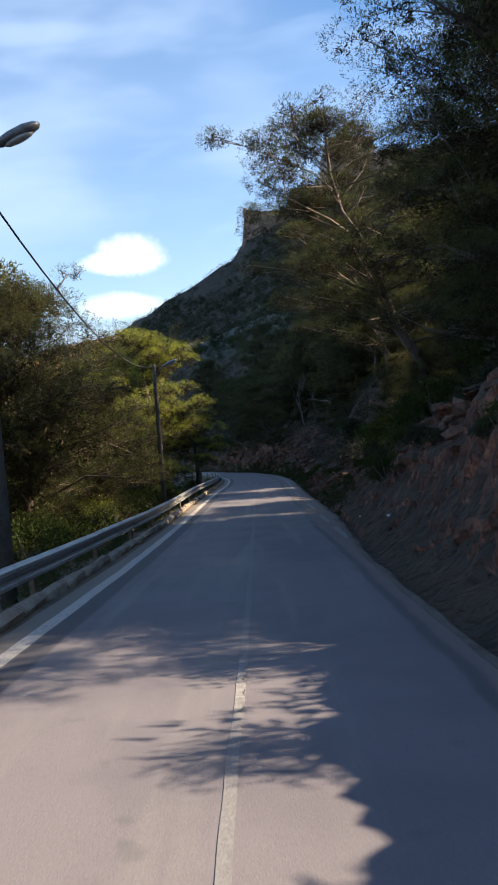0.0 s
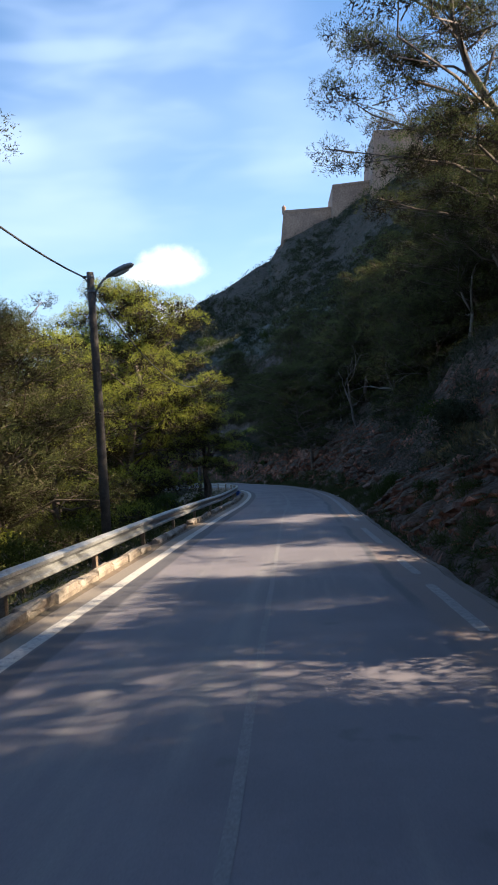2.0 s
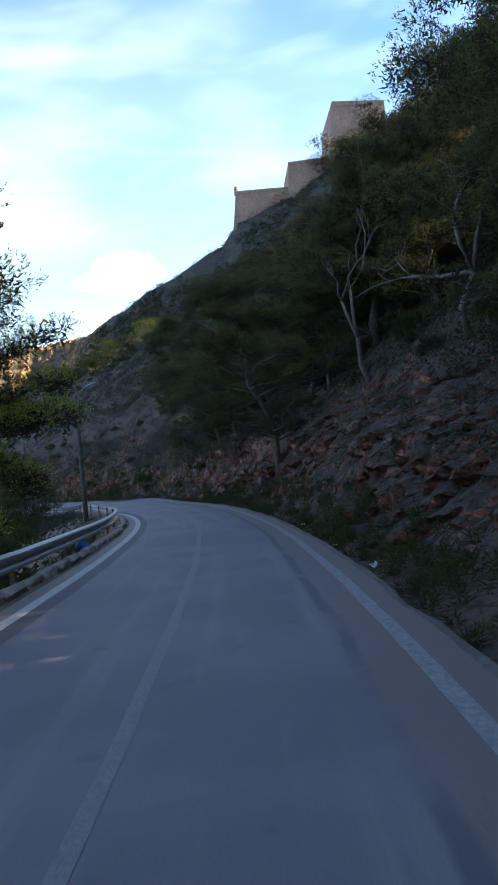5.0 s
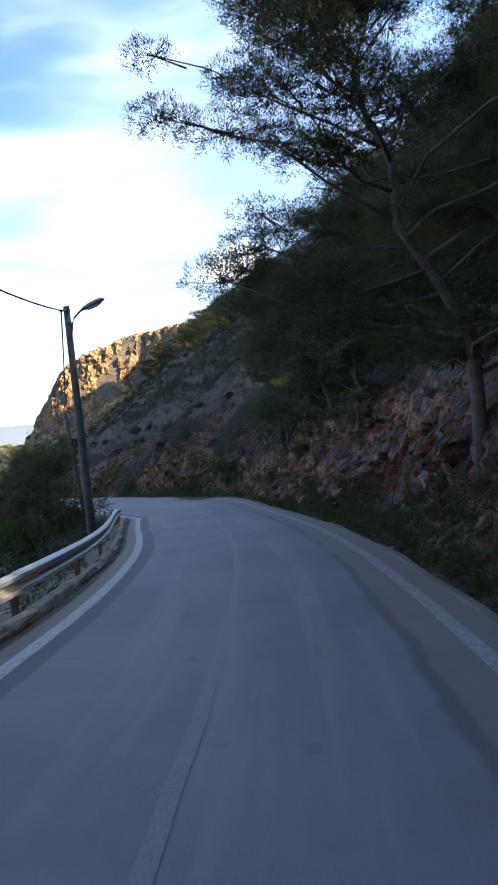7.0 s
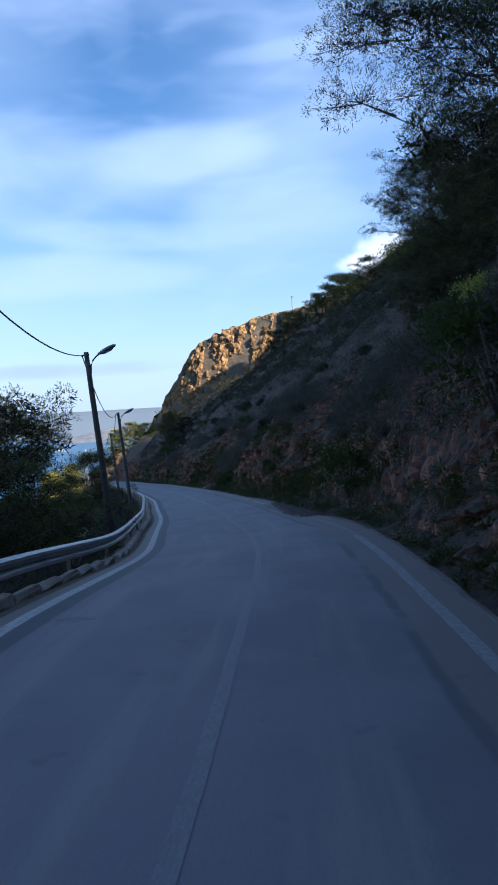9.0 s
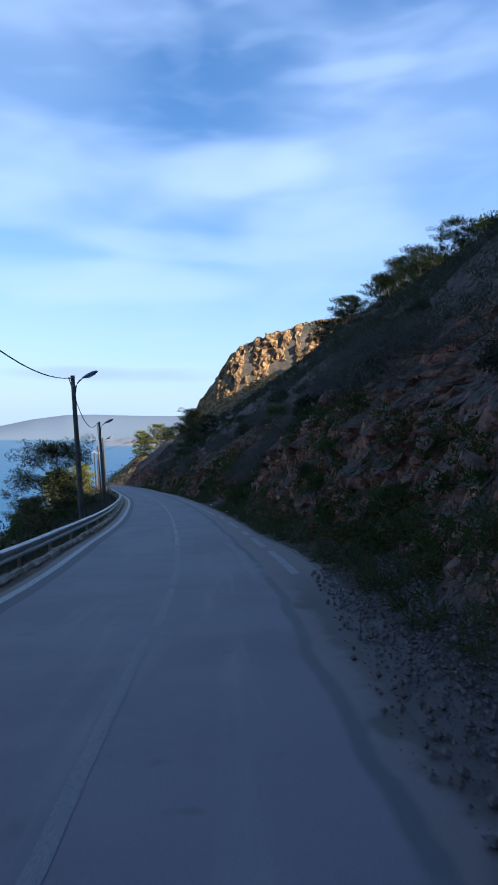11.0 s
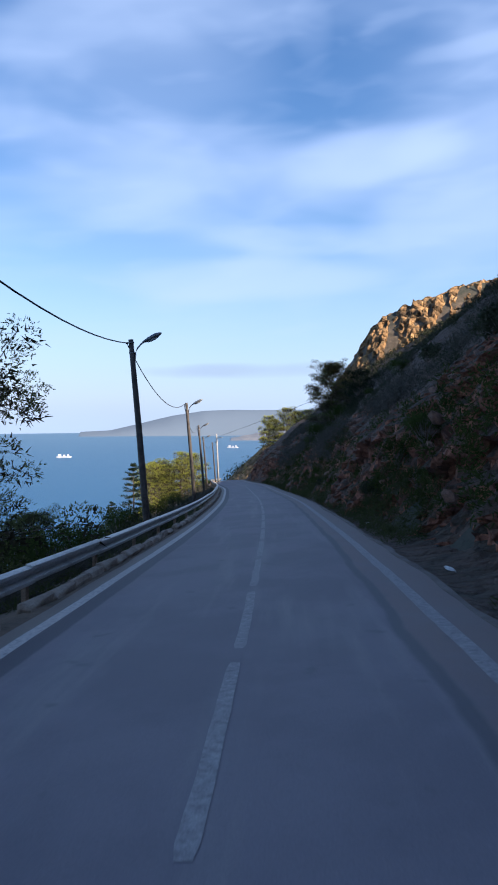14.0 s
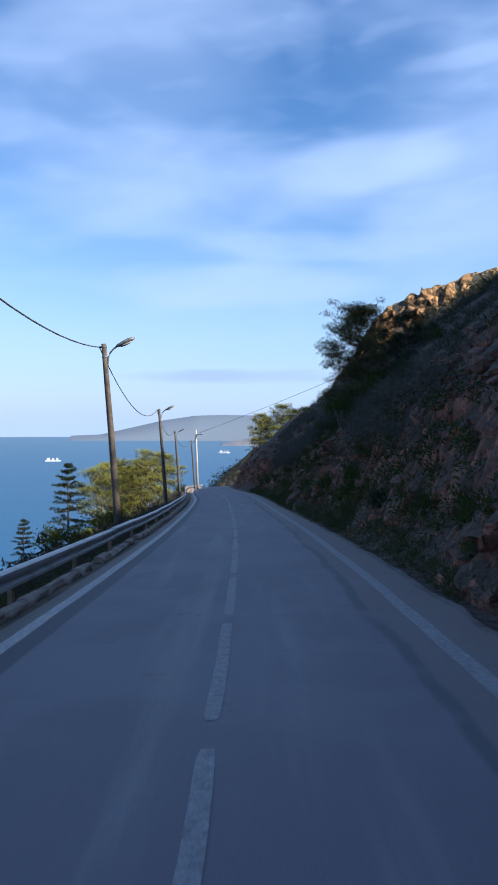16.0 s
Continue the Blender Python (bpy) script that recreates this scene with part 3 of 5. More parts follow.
def road_hill(s, v):
    """Height over the road across it: verge, ditch, cut bank and hillside on the right, the drop on the left."""
    right = np.maximum(v + (2.62 - right_edge(s)) * (1 - ease(v, 6, 12)), 0)
    low = 1 - ease(s, 56, 70)                      # the gentler stretch at the start
    hb = (2.3 + 1.1 * value_noise(s * 0.07, s * 0 + 3.3, 3)) * (1 - 0.38 * low * ease(s, 10, 26)) + 0.6 * ease(s, 55, 75) + 0.5 * (1 - ease(s, 9, 17))
    foot = 3.35 + 0.35 * value_noise(s * 0.11, s * 0 + 8.1, 2)
    deep = 0.22 - 0.14 * ease(s, 94, 104)
    h = -deep * ease(right, 2.62, 2.9) + deep * ease(right, 3.0, foot)
    h = h + hb * ease(right, foot - 0.1, foot + 1.9)
    r = np.maximum(right - foot - 1.5, 0)
    rise = (np.minimum(r, 8) * 0.86 + np.maximum(r - 8, 0) * 0.68) * (1 - low) + r * 0.36 * low
    top = 9 * low + (1 - low) * (36 - 5 * ease(s, 98, 128) - 24 * ease(s, 192, 240) + 3 * value_noise(s * 0.05, s * 0, 3))
    h = h + rise / (1 + (rise / top) ** 6) ** (1 / 6)
    left = np.maximum(-v, 0)
    e = -left_edge(s)
    d = -0.12 * ease(left, e + 0.6, e + 1.2) - np.maximum(left - e - 1.0, 0) * (0.34 + 0.7 * ease(s, 262, 280)) - np.maximum(left - 16, 0) * 0.42
    return np.where(v > 0, h, d)


def ground_height(x, y):
    shape = np.shape(x)
    x, y = np.ravel(np.asarray(x, float)), np.ravel(np.asarray(y, float))
    s, v, z = nearest(x, y)
    h0 = road_hill(s, v)
    h = z + np.where(v > 4, road_hill(s, v + tilt(s) * np.maximum(h0 - 1.6, 0)), h0)
    far = np.abs(v)
    rough = ease(far, 5, 30)
    h = h + rough * (2.2 * value_noise(x * 0.045, y * 0.045, 4) + 0.5 * value_noise(x * 0.3, y * 0.3, 3))
    crest = np.interp(x, RIDGE_X, RIDGE_Z) + 1.6 * value_noise(x * 0.09, y * 0.02 + 4.0, 4)
    brow = brow_line(x)
    front = np.maximum(brow - y, 0)
    cliffy = ease(x, -60, -82)
    fall = front * 0.62 + cliffy * (np.minimum(front, 22) * 0.8)
    m = crest - fall - np.maximum(y - brow - 10, 0) * 1.1
    m = m + (2.6 * value_noise(x * 0.06, y * 0.06 + 9, 5, 0.6)) * ease(front, 2, 14)
    r = np.hypot((x + 123) * 0.8, y - 302)
    m = np.maximum(m, -24.5 - 1.1 * np.maximum(r - 9, 0))
    away = np.clip((far - 7) / 6, 0, 1)
    h = np.where((v > 0) | (s > 288), h + np.maximum(m - h, 0) * away, np.where(y > 262, np.maximum(h, m), h))
    # a steeper spur above the road before the bend
    h = h + 3.9 * np.exp(-((y - 50) / 8.5) ** 4) * ease(v, 4.8, 9.5) * (1 - ease(v, 18, 34))
    # higher ground added out of view behind the first brow, to keep the sun off the road
    out = 38 + 0.25 * np.maximum(y - 130, 0)
    unseen_rise = -20 + 95 * ease(x, out, out + 24) * ease(y, 90, 112) * (1 - ease(y, 215, 245)) * (1 - ease(x, 110, 180))
    h = np.where(v > 20, np.maximum(h, unseen_rise), h)
    return np.maximum(h, SEA - 6).reshape(shape)


def on_ground(x, y):
    return float(ground_height(np.array([x]), np.array([y]))[0])


def sheet(name, X, Y, Z, mat, uvs=None, smooth=True):
    r, c = X.shape
    idx = np.arange(r * c).reshape(r, c)
    f = np.stack([idx[:-1, :-1], idx[:-1, 1:], idx[1:, 1:], idx[1:, :-1]], -1).reshape(-1, 4)
    return mesh_object(name, np.stack([X, Y, Z], -1).reshape(-1, 3), f, mat, smooth=smooth, uvs=uvs)


def build_ground():
    xs, ys = np.arange(-330, 331, 3.5), np.arange(-110, 520, 3.5)
    X, Y = np.meshgrid(xs, ys)
    Z = ground_height(X, Y)
    s, v, z = nearest(X, Y)
    s, v = s.reshape(X.shape), v.reshape(X.shape)
    under = ((1 - ease(v, 20, 28)) * (v > 0) + (1 - ease(-v, 9, 13)) * (v <= 0)) * (s > -38) * (s < 300)
    Z = Z - under * 2.2
    ob = sheet("ground", X, Y, Z, M_GROUND)
    tagged(ob, "scrubby mountainside of brown soil falling to the sea", "ground", kind="structure")
    # cliff and mountain flank, finer
    xs, ys = np.r_[np.arange(-200, -50, 0.8), np.arange(-50, 140, 2.0)], np.r_[np.arange(286, 320, 2.0), np.arange(320, 396, 0.8)]
    X, Y = np.meshgrid(xs, ys)
    Z = ground_height(X, Y) + 0.5
    brow = brow_line(X)
    rocky = ease(-X, 62, 84) * ease(Y - brow, -38, -22) * (1 - ease(Y - brow, 4, 16)) + 0.12
    cleft = np.abs(value_noise(X * 0.13 + 0.03 * Z, Z * 0.025 + 3, 4, 0.6)) + 0.6 * np.abs(value_noise(X * 0.33 + 9, Z * 0.22, 4, 0.65))
    Y = Y + rocky * 6.5 * (cleft - 0.25)
    Z = Z + rocky * 1.6 * value_noise(X * 0.35, Y * 0.35, 3, 0.6)
    k = int(np.searchsorted(xs, -56))
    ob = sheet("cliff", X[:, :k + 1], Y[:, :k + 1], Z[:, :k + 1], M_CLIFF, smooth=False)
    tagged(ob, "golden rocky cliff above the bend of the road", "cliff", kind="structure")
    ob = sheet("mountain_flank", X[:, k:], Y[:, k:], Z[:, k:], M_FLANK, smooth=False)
    tagged(ob, "dark scrubby mountain flank below the fortress", "mountain", kind="structure")


def blocks(u, w, seed):
    """Broken rock: for each place its block's own number, and how far it is from the block's edge."""
    jit = np.random.default_rng(seed).random((64, 64, 3))
    iu, iw = np.floor(u).astype(int), np.floor(w).astype(int)
    d1, d2, own = np.full(u.shape, 9.0), np.full(u.shape, 9.0), np.zeros(u.shape)
    for a in (-1, 0, 1):
        for b in (-1, 0, 1):
            j = jit[(iu + a) % 64, (iw + b) % 64]
            d = np.hypot(iu + a + j[..., 0] - u, iw + b + j[..., 1] - w)
            first = d < d1
            d2 = np.where(first, d1, np.minimum(d2, d))
            own = np.where(first, j[..., 2], own)
            d1 = np.where(first, d, d1)
    return own, d2 - d1


def build_bank():
    s = np.r_[np.arange(-36, -2, 0.4), np.arange(-2, 196, 0.15), np.arange(196, 287, 0.4)]
    v = np.r_[np.arange(2.6, 3.3, 0.14), np.arange(3.3, 6.3, 0.085), np.arange(6.3, 8.0, 0.2), np.arange(8.0, 30.1, 0.8)]
    S, V = np.meshgrid(s, v, indexing="ij")
    V = V + (right_edge(S) - 2.62) * (1 - ease(V, 6, 12))
    P = on_road(S, V)
    X, Y = P[..., 0], P[..., 1]
    Z = ground_height(X, Y)
    H = Z - P[..., 2]
    face = ease(V - right_edge(S), 0.3, 0.75) * (1 - ease(V, 6.3, 9.0))
    bed = H + 0.20 * S + 0.5 * value_noise(S * 0.3, H * 0.5, 3)   # beds that dip along the road
    big, crack = blocks(S * 0.55, bed * 0.9, 5)
    small, split = blocks(S * 1.9 + 7, bed * 2.9, 9)
    ledge = np.mod(bed * 0.85 + 0.3 * value_noise(S * 0.5, bed, 2), 1.0)
    push = 0.85 * value_noise(S * 0.16 + 40, H * 0.4, 3) + 0.55 * (big - 0.5) + 0.28 * (small - 0.5) + 0.20 * (ledge - 0.5)
    push = push + 0.30 * (1 - ease(crack, 0, 0.16)) + 0.10 * (1 - ease(split, 0, 0.2)) + 0.4 * np.abs(value_noise(S * 1.2, bed * 1.5, 4, 0.62)) + 0.16 * value_noise(S * 3.7, bed * 4.1, 3, 0.6)
    smooth_soil = ease(value_noise(S * 0.10 + 9, H * 0.25, 2), -0.12, 0.28)   # stretches slid down to smooth earth
    push = face * push * (1 - 0.68 * smooth_soil)
    Q = on_road(S, np.maximum(V + push, np.minimum(V, right_edge(S) + 0.4)))
    Z = Z + face * (0.12 * (small - 0.5) + 0.12 * (big - 0.5) + 0.12 * value_noise(S * 3, V * 3, 3)) * (1 - 0.68 * smooth_soil) + (1 - face) * ease(V, 6, 9) * 0.3 * value_noise(S * 0.6, V * 0.6, 3)
    Z[:, 0] = P[:, 0, 2] - 0.05
    ob = sheet("rock_bank", Q[..., 0], Q[..., 1], Z, M_BANK, smooth=False)
    tagged(ob, "cut bank of crumbling red rock and dry soil", "bank", kind="structure")
    v = -np.r_[np.arange(0.3, 1.8, 0.3), np.arange(1.8, 12.6, 0.8)]
    S, V = np.meshgrid(s, v, indexing="ij")
    V = V + left_edge(S)
    P = on_road(S, V)
    Z = ground_height(P[..., 0], P[..., 1]) + ease(-V, 3.2, 5) * 0.12 * value_noise(S * 0.8, V * 0.8, 3)
    Z[:, 0] = P[:, 0, 2] - 0.03
    ob = sheet("verge", P[..., 0], P[..., 1], Z, M_VERGE)
    tagged(ob, "dry earthen verge with litter of needles and grass", "verge", kind="structure")


M_VERGE = slope_material("verge_earth", (0.16, 0.115, 0.08), (0.18, 0.125, 0.083), (0.085, 0.068, 0.045), scale=0.8, fine=6, bump=0.6, dist=0.08)


def build_road():
    s = np.arange(-40, 318, 0.5)
    S, V = np.meshgrid(s, np.linspace(0, 1, 16), indexing="ij")
    lo = left_edge(S) - 0.36 + 0.05 * value_noise(S * 0.5, S * 0 + 6.1, 3)
    hi = right_edge(S) + 0.07 * value_noise(S * 0.7, S * 0 + 2.2, 3)
    V = lo + (hi - lo) * V
    P = on_road(S, V)
    Z = P[..., 2] - 0.018 * (V / 2.6) ** 2 + 0.012 * value_noise(S * 0.15, V * 0.5, 1)
    ob = sheet("road", P[..., 0], P[..., 1], Z, M_ASPHALT, uvs=np.stack([S, V + (-2.3 - left_edge(S)) * np.clip(-V - 0.8, 0, 1)], -1).reshape(-1, 2))
    tagged(ob, "narrow grey asphalt mountain road with worn surface", "road", kind="structure")

    def strip(a, b, v0, w, mat, name="line_dash"):
        n = max(6, int((b - a) / 0.14) + 1)
        ss = np.linspace(a, b, n)
        wob = 0.012 * value_noise(ss * 1.3, ss * 0 + v0, 2) + (left_edge(ss) - v0 if v0 < -1 else 0)
        end = np.clip(np.minimum(ss - a, b - ss) / 0.10, 0.7, 1)
        left, right = [w * end * (0.49 + 0.03 * value_noise(ss * 2.3 + k, ss * 0 + k, 3)) for k in (3.7, 9.1)]
        v1, v2 = v0 - left + wob, v0 + right + wob
        lo, hi = on_road(ss, v1), on_road(ss, v2)
        for q, vv in ((lo, v1), (hi, v2)):
            q[:, 2] += 0.004 - 0.018 * (vv / 2.6) ** 2 + 0.012 * value_noise(ss * 0.15, vv * 0.5, 1)
        me = np.vstack([lo, hi])
        mesh_object(name, me, [(i, n + i, n + i + 1, i + 1) for i in range(n - 1)], mat, ob)

    strip(-38, 46.5, 0.0, 0.07, M_FAINT, "centre_line")
    for a, b in ((4.4, 6.0), (11.7, 14.9), (14.95, 16.95)):
        strip(a, b, 0.0, 0.075, M_PAINT)
    strip(46.5, 113, 0.03, 0.11, M_FAINT, "centre_line")
    a = 113.6
    while a < 285:
        strip(a, a + 3.15, 0.09, 0.12, M_PAINT if a > 122 else M_FAINT)
        a += 3.65
    for a, b in ((15.2, 17.9), (19.5, 22.1), (24.5, 27.2), (28.1, 29.7), (32.2, 35.8)):
        strip(a, b, 2.12, 0.14, M_PAINT)
    strip(38.2, 100, 2.2, 0.16, M_PAINT, "edge_line")
    strip(100, 106, 2.24, 0.13, M_FAINT, "edge_line")
    for a, b in ((117.5, 121.5), (122.6, 125.2), (126.4, 127.8), (129.5, 133.0), (135.2, 137.2)):
        strip(a, b, 2.25, 0.16, M_PAINT)
    strip(138.5, 290, 2.12, 0.16, M_PAINT, "edge_line")
    strip(-38, 290, -2.3, 0.19, M_EDGE, "edge_line")
    return ob


def build_kerbs():
    """Low uneven kerb stones under the rail, and the concrete lip of the ditch."""
    rng = random.Random(5)
    k = empty("kerb", pose(0, 0, 0), "low uneven kerb of weathered stone blocks along the verge", "kerb", kind="structure")
    shapes = []
    for i in range(5):
        bm = bmesh.new()
        box(bm, (-0.515, -0.11, -0.12), (0.515, 0.11, 0.10), 0.07)
        for vt in bm.verts:
            vt.co += Vector((rng.uniform(-0.015, 0.015), rng.uniform(-0.025, 0.025), rng.uniform(-0.022, 0.022)))
        ob = part("kerb_stone", bm, M_KERB)
        shapes.append(ob.data)
        bpy.data.objects.remove(ob)
    s = -36.0
    while s < 284:
        if rng.random() > 0.06:
            ob = new("kerb_stone", rng.choice(shapes))
            ob.parent = k
            p = on_road(s, left_edge(s) - 0.58 + rng.uniform(-0.025, 0.025), 0.03 + rng.uniform(-0.03, 0.02))
            ob.matrix_world = pose(*p, 0, 5.8, road_yaw(s) + 90 + rng.uniform(-1.5, 1.5))
        s += 1.02
    n = 640
    ss = np.linspace(-38, 287, n)
    prof = [(-0.02, -0.02), (0.0, 0.012), (0.09, 0.008), (0.15, -0.04), (0.18, -0.30)]
    rows = []
    for v0, h in prof:
        ragged = 0.07 * value_noise(ss * 0.7, ss * 0 + 2.2, 3) + (0.05 * value_noise(ss * 1.9, ss * 0 + v0, 3) if v0 > 0.05 else 0)
        rows.append(on_road(ss, right_edge(ss) + v0 + ragged, h - 0.018 - 0.12 * ease(ss, 106, 107.5) * (1 - ease(ss, 114, 117)) + 0.02 * value_noise(ss * 0.8, ss * 0 + v0, 2)))
    A = np.stack(rows, 1)
    ob = sheet("gutter", A[..., 0], A[..., 1], A[..., 2], M_CONCRETE, smooth=False)
    tagged(ob, "broken concrete lip between road and ditch", "gutter", kind="structure")


def build_guard_rail():
    prof = [(0.0, 0.00), (0.05, 0.012), (0.10, 0.04), (0.10, 0.085), (0.005, 0.135), (0.005, 0.175), (0.10, 0.225), (0.10, 0.27), (0.05, 0.298), (0.0, 0.31)]
    rail = empty("guard_rail", pose(0, 0, 0), "long galvanised steel crash barrier on short posts, dulled and dusty", "guard rail")
    bm = bmesh.new()
    box(bm, (-0.04, -0.06, -0.75), (0.04, 0.06, 0.05), 0.008)
    post0 = part("post", bm, M_POST)
    me_post = post0.data
    bpy.data.objects.remove(post0)
    rng = random.Random(2)
    a = -38.0
    while a < 283:
        ss = np.linspace(a - 0.08, a + 4.0, 9)
        dz = rng.uniform(-0.012, 0.012)
        verts, faces = [], []
        for k in range(2):
            for v0, h in prof:
                verts.append(on_road(ss, left_edge(ss) - 0.86 + v0 - 0.006 * k + 0.02 * np.sin(ss * 0.3) + (0.004 if (a / 4) % 2 < 1 else 0), 0.26 + h + dz))
        verts = np.array(verts)                      # (20, 9, 3)
        m, n = len(prof), len(ss)
        vid = lambda k, j, i: (k * m + j) * n + i
        for j in range(m - 1):
            for i in range(n - 1):
                faces.append((vid(0, j, i), vid(0, j, i + 1), vid(0, j + 1, i + 1), vid(0, j + 1, i)))
                faces.append((vid(1, j, i), vid(1, j + 1, i), vid(1, j + 1, i + 1), vid(1, j, i + 1)))
        for i in range(n - 1):
            for j in (0, m - 1):
                faces.append((vid(0, j, i), vid(1, j, i), vid(1, j, i + 1), vid(0, j, i + 1)))
        mesh_object("beam", verts.reshape(-1, 3), faces, M_STEEL, rail, smooth=False)
        p = on_road(a + 0.1, left_edge(a) - 0.93, 0.47)
        ob = new("post", me_post)
        ob.parent = rail
        ob.matrix_world = pose(*p, 0, 0, road_yaw(a) + rng.uniform(-3, 3))
        a += 4.0


# ---- lamps and cables ----
POLES = [(-4.15, 11.4, 5.75), (-4.68, 36.7, 3.0), (-4.75, 61.6, 0.5), (-8.15, 86.1, -2.0), (-18.6, 108.9, -5.24), (-30.7, 131.4, -7.96), (-45.4, 154.2, -10.56),
         (-58.9, 173.9, -12.86), (-75.6, 196.3, -15.24), (-91.7, 217.6, -17.67), (-107.2, 240.2, -19.91)]


def build_pole():
    """A leaning-free round pole with a bent arm and a long lamp head over the road; base at the origin, the arm along +x."""
    e = empty("street_lamp", pose(0, 0, 0), "dark wooden lamp pole with a curved arm and long lamp head", "street lamp", "street lamps along the verge")
    H = 7.4
    bm = bmesh.new()
    tube(bm, [(0, 0, -1.2), (0, 0, 1.5), (0.01, 0, 4.0), (0, 0.01, 6.0), (0, 0, H)], [0.145, 0.135, 0.12, 0.105, 0.095], 12)
    part("pole", bm, M_POLE, e, smooth=True)
    bm = bmesh.new()
    arm = [(0.08, 0, H - 0.85), (0.13, 0, H - 0.55), (0.22, 0, H - 0.36), (0.36, 0, H - 0.22), (0.52, 0, H - 0.12)]
    tube(bm, arm, [0.032] * 5, 8)
    part("arm", bm, M_LAMP, e, "thin bent steel arm", smooth=True)
    bm = bmesh.new()
    tube(bm, [(0.44, 0, H - 0.15), (0.54, 0, H - 0.11), (0.74, 0, H - 0.02), (0.98, 0, H + 0.08), (1.14, 0, H + 0.14), (1.20, 0, H + 0.16)], [0.05, 0.10, 0.145, 0.15, 0.10, 0.03], 12)
    for vt in bm.verts:
        vt.co.z = H - 0.15 + (vt.co.x - 0.44) * 0.41 + (vt.co.z - H + 0.15 - (vt.co.x - 0.44) * 0.41) * 0.62
    head = part("lamp_head", bm, M_LAMP, e, "grey drop-shaped lamp casing", smooth=True)
    bm = bmesh.new()
    bmesh.ops.create_uvsphere(bm, u_segments=12, v_segments=6, radius=1.0)
    bmesh.ops.scale(bm, vec=(0.26, 0.105, 0.05), verts=bm.verts)
    bmesh.ops.rotate(bm, matrix=Matrix.Rotation(-0.39, 3, "Y"), verts=bm.verts)
    bmesh.ops.translate(bm, vec=(0.86, 0, H - 0.06), verts=bm.verts)
    part("lens", bm, M_LENS, head, "pale glass lens", smooth=True)
    for dz in (0.12, 0.5):
        bm = bmesh.new()
        tube(bm, [(0, 0, H - dz - 0.03), (0, 0, H - dz + 0.03)], [0.112, 0.112], 12)
        part("clamp_band", bm, M_LAMP, e)
    bm = bmesh.new()
    tube(bm, [(-0.10, 0, H - 0.12), (-0.2, 0, H - 0.12)], [0.03, 0.045], 8)
    part("insulator", bm, M_CABLE, e)
    return e


def build_cable(a, b, sag, name="overhead_cable", label="thin black overhead cable hanging slack between the poles", r=0.022):
    a, b = Vector(a), Vector(b)
    bm = bmesh.new()
    pts = []
    for i in range(17):
        u = i / 16
        p = a.lerp(b, u)
        p.z -= sag * 4 * u * (1 - u)
        pts.append(p)
    tube(bm, pts, [r] * 17, 6)
    tagged(part(name, bm, M_CABLE, smooth=True), label, "cable", "overhead cables")


def build_lamps():
    first = build_pole()
    ends = []
    for i, (x, y, top) in enumerate(POLES):
        s, v, z = nearest(np.array([x]), np.array([y]))
        lean = 4.4 * ease(s[0], 100, 108)
        m = pose(x, y, top, 0, 0, road_yaw(s[0])) @ pose(0, 0, 0, 0, -lean, 0) @ pose(0, 0, -7.4)
        if i == 0:
            first.matrix_world = m
        else:
            copy_thing(first, m)
        ends.append((m @ Vector((-0.17, 0, 7.28)), m @ Vector((0.02, 0, 6.9))))
    for (a, _), (b, _) in zip(ends, ends[1:]):
        build_cable(a, b, 1.15 + 0.15 * math.sin(b.y))
    # lighter concrete pole before the bend, with its own wire over the road
    e = empty("utility_pole", pose(-103.0, 236.5, -27.1, 0, -2.5, 0), "pale concrete utility pole with a short cross arm", "utility pole")
    bm = bmesh.new()
    tube(bm, [(0, 0, -1), (0, 0, 4), (0, 0, 9.0)], [0.19, 0.16, 0.12], 10)
    part("pole", bm, M_PALE, e, smooth=True)
    bm = bmesh.new()
    box(bm, (-0.1, -0.06, 8.2), (1.3, 0.06, 8.32), 0.01)
    part("cross_arm", bm, M_PALE, e)
    build_cable((-102.8, 236.5, -18.6), (-44.9, 221.6, -1.0), 0.6)


# ---- plants ----
def leaf_cloud(rng, centres, radii, per, size, width, flat=0.7, droop=0.0):
    """Slim triangles scattered round centres: the needles or leaves of many clumps."""
    c = np.repeat(np.asarray(centres, float), per, 0)
    r = np.repeat(np.asarray(radii, float), per)[:, None]
    d = rng.normal(size=c.shape)
    d /= np.linalg.norm(d, axis=1)[:, None]
    rad = rng.random((len(c), 1)) ** 0.45
    p = c + d * r * rad * np.array([1, 1, flat])
    out = d + rng.normal(size=c.shape) * 0.7 + np.array([0, 0, 0.35 - droop])
    out /= np.linalg.norm(out, axis=1)[:, None]
    side = np.cross(out, rng.normal(size=c.shape))
    side /= np.linalg.norm(side, axis=1)[:, None] + 1e-9
    ln = size * (0.6 + 0.8 * rng.random((len(c), 1)))
    w = width * (0.7 + 0.6 * rng.random((len(c), 1)))
    return np.stack([p - side * w, p + side * w, p + out * ln], 1)


def tuft_cloud(rng, centres, ways, per, size, width, open_=0.75):
    """Bursts of thin needles, each burst spreading from a twig's end along its way."""
    c = np.repeat(np.asarray(centres, float), per, 0)
    w = np.repeat(np.asarray(ways, float), per, 0)
    d = w + rng.normal(size=c.shape) * open_
    d /= np.linalg.norm(d, axis=1)[:, None] + 1e-9
    ln = size * (0.6 + 0.7 * rng.random((len(c), 1)))
    side = np.cross(d, rng.normal(size=c.shape))
    side /= np.linalg.norm(side, axis=1)[:, None] + 1e-9
    hw = width * (0.7 + 0.6 * rng.random((len(c), 1)))
    c = c + rng.normal(size=c.shape) * size * 0.42
    mid = c + d * ln * 0.3
    return np.stack([mid - side * hw, mid + side * hw, c + d * ln], 1)


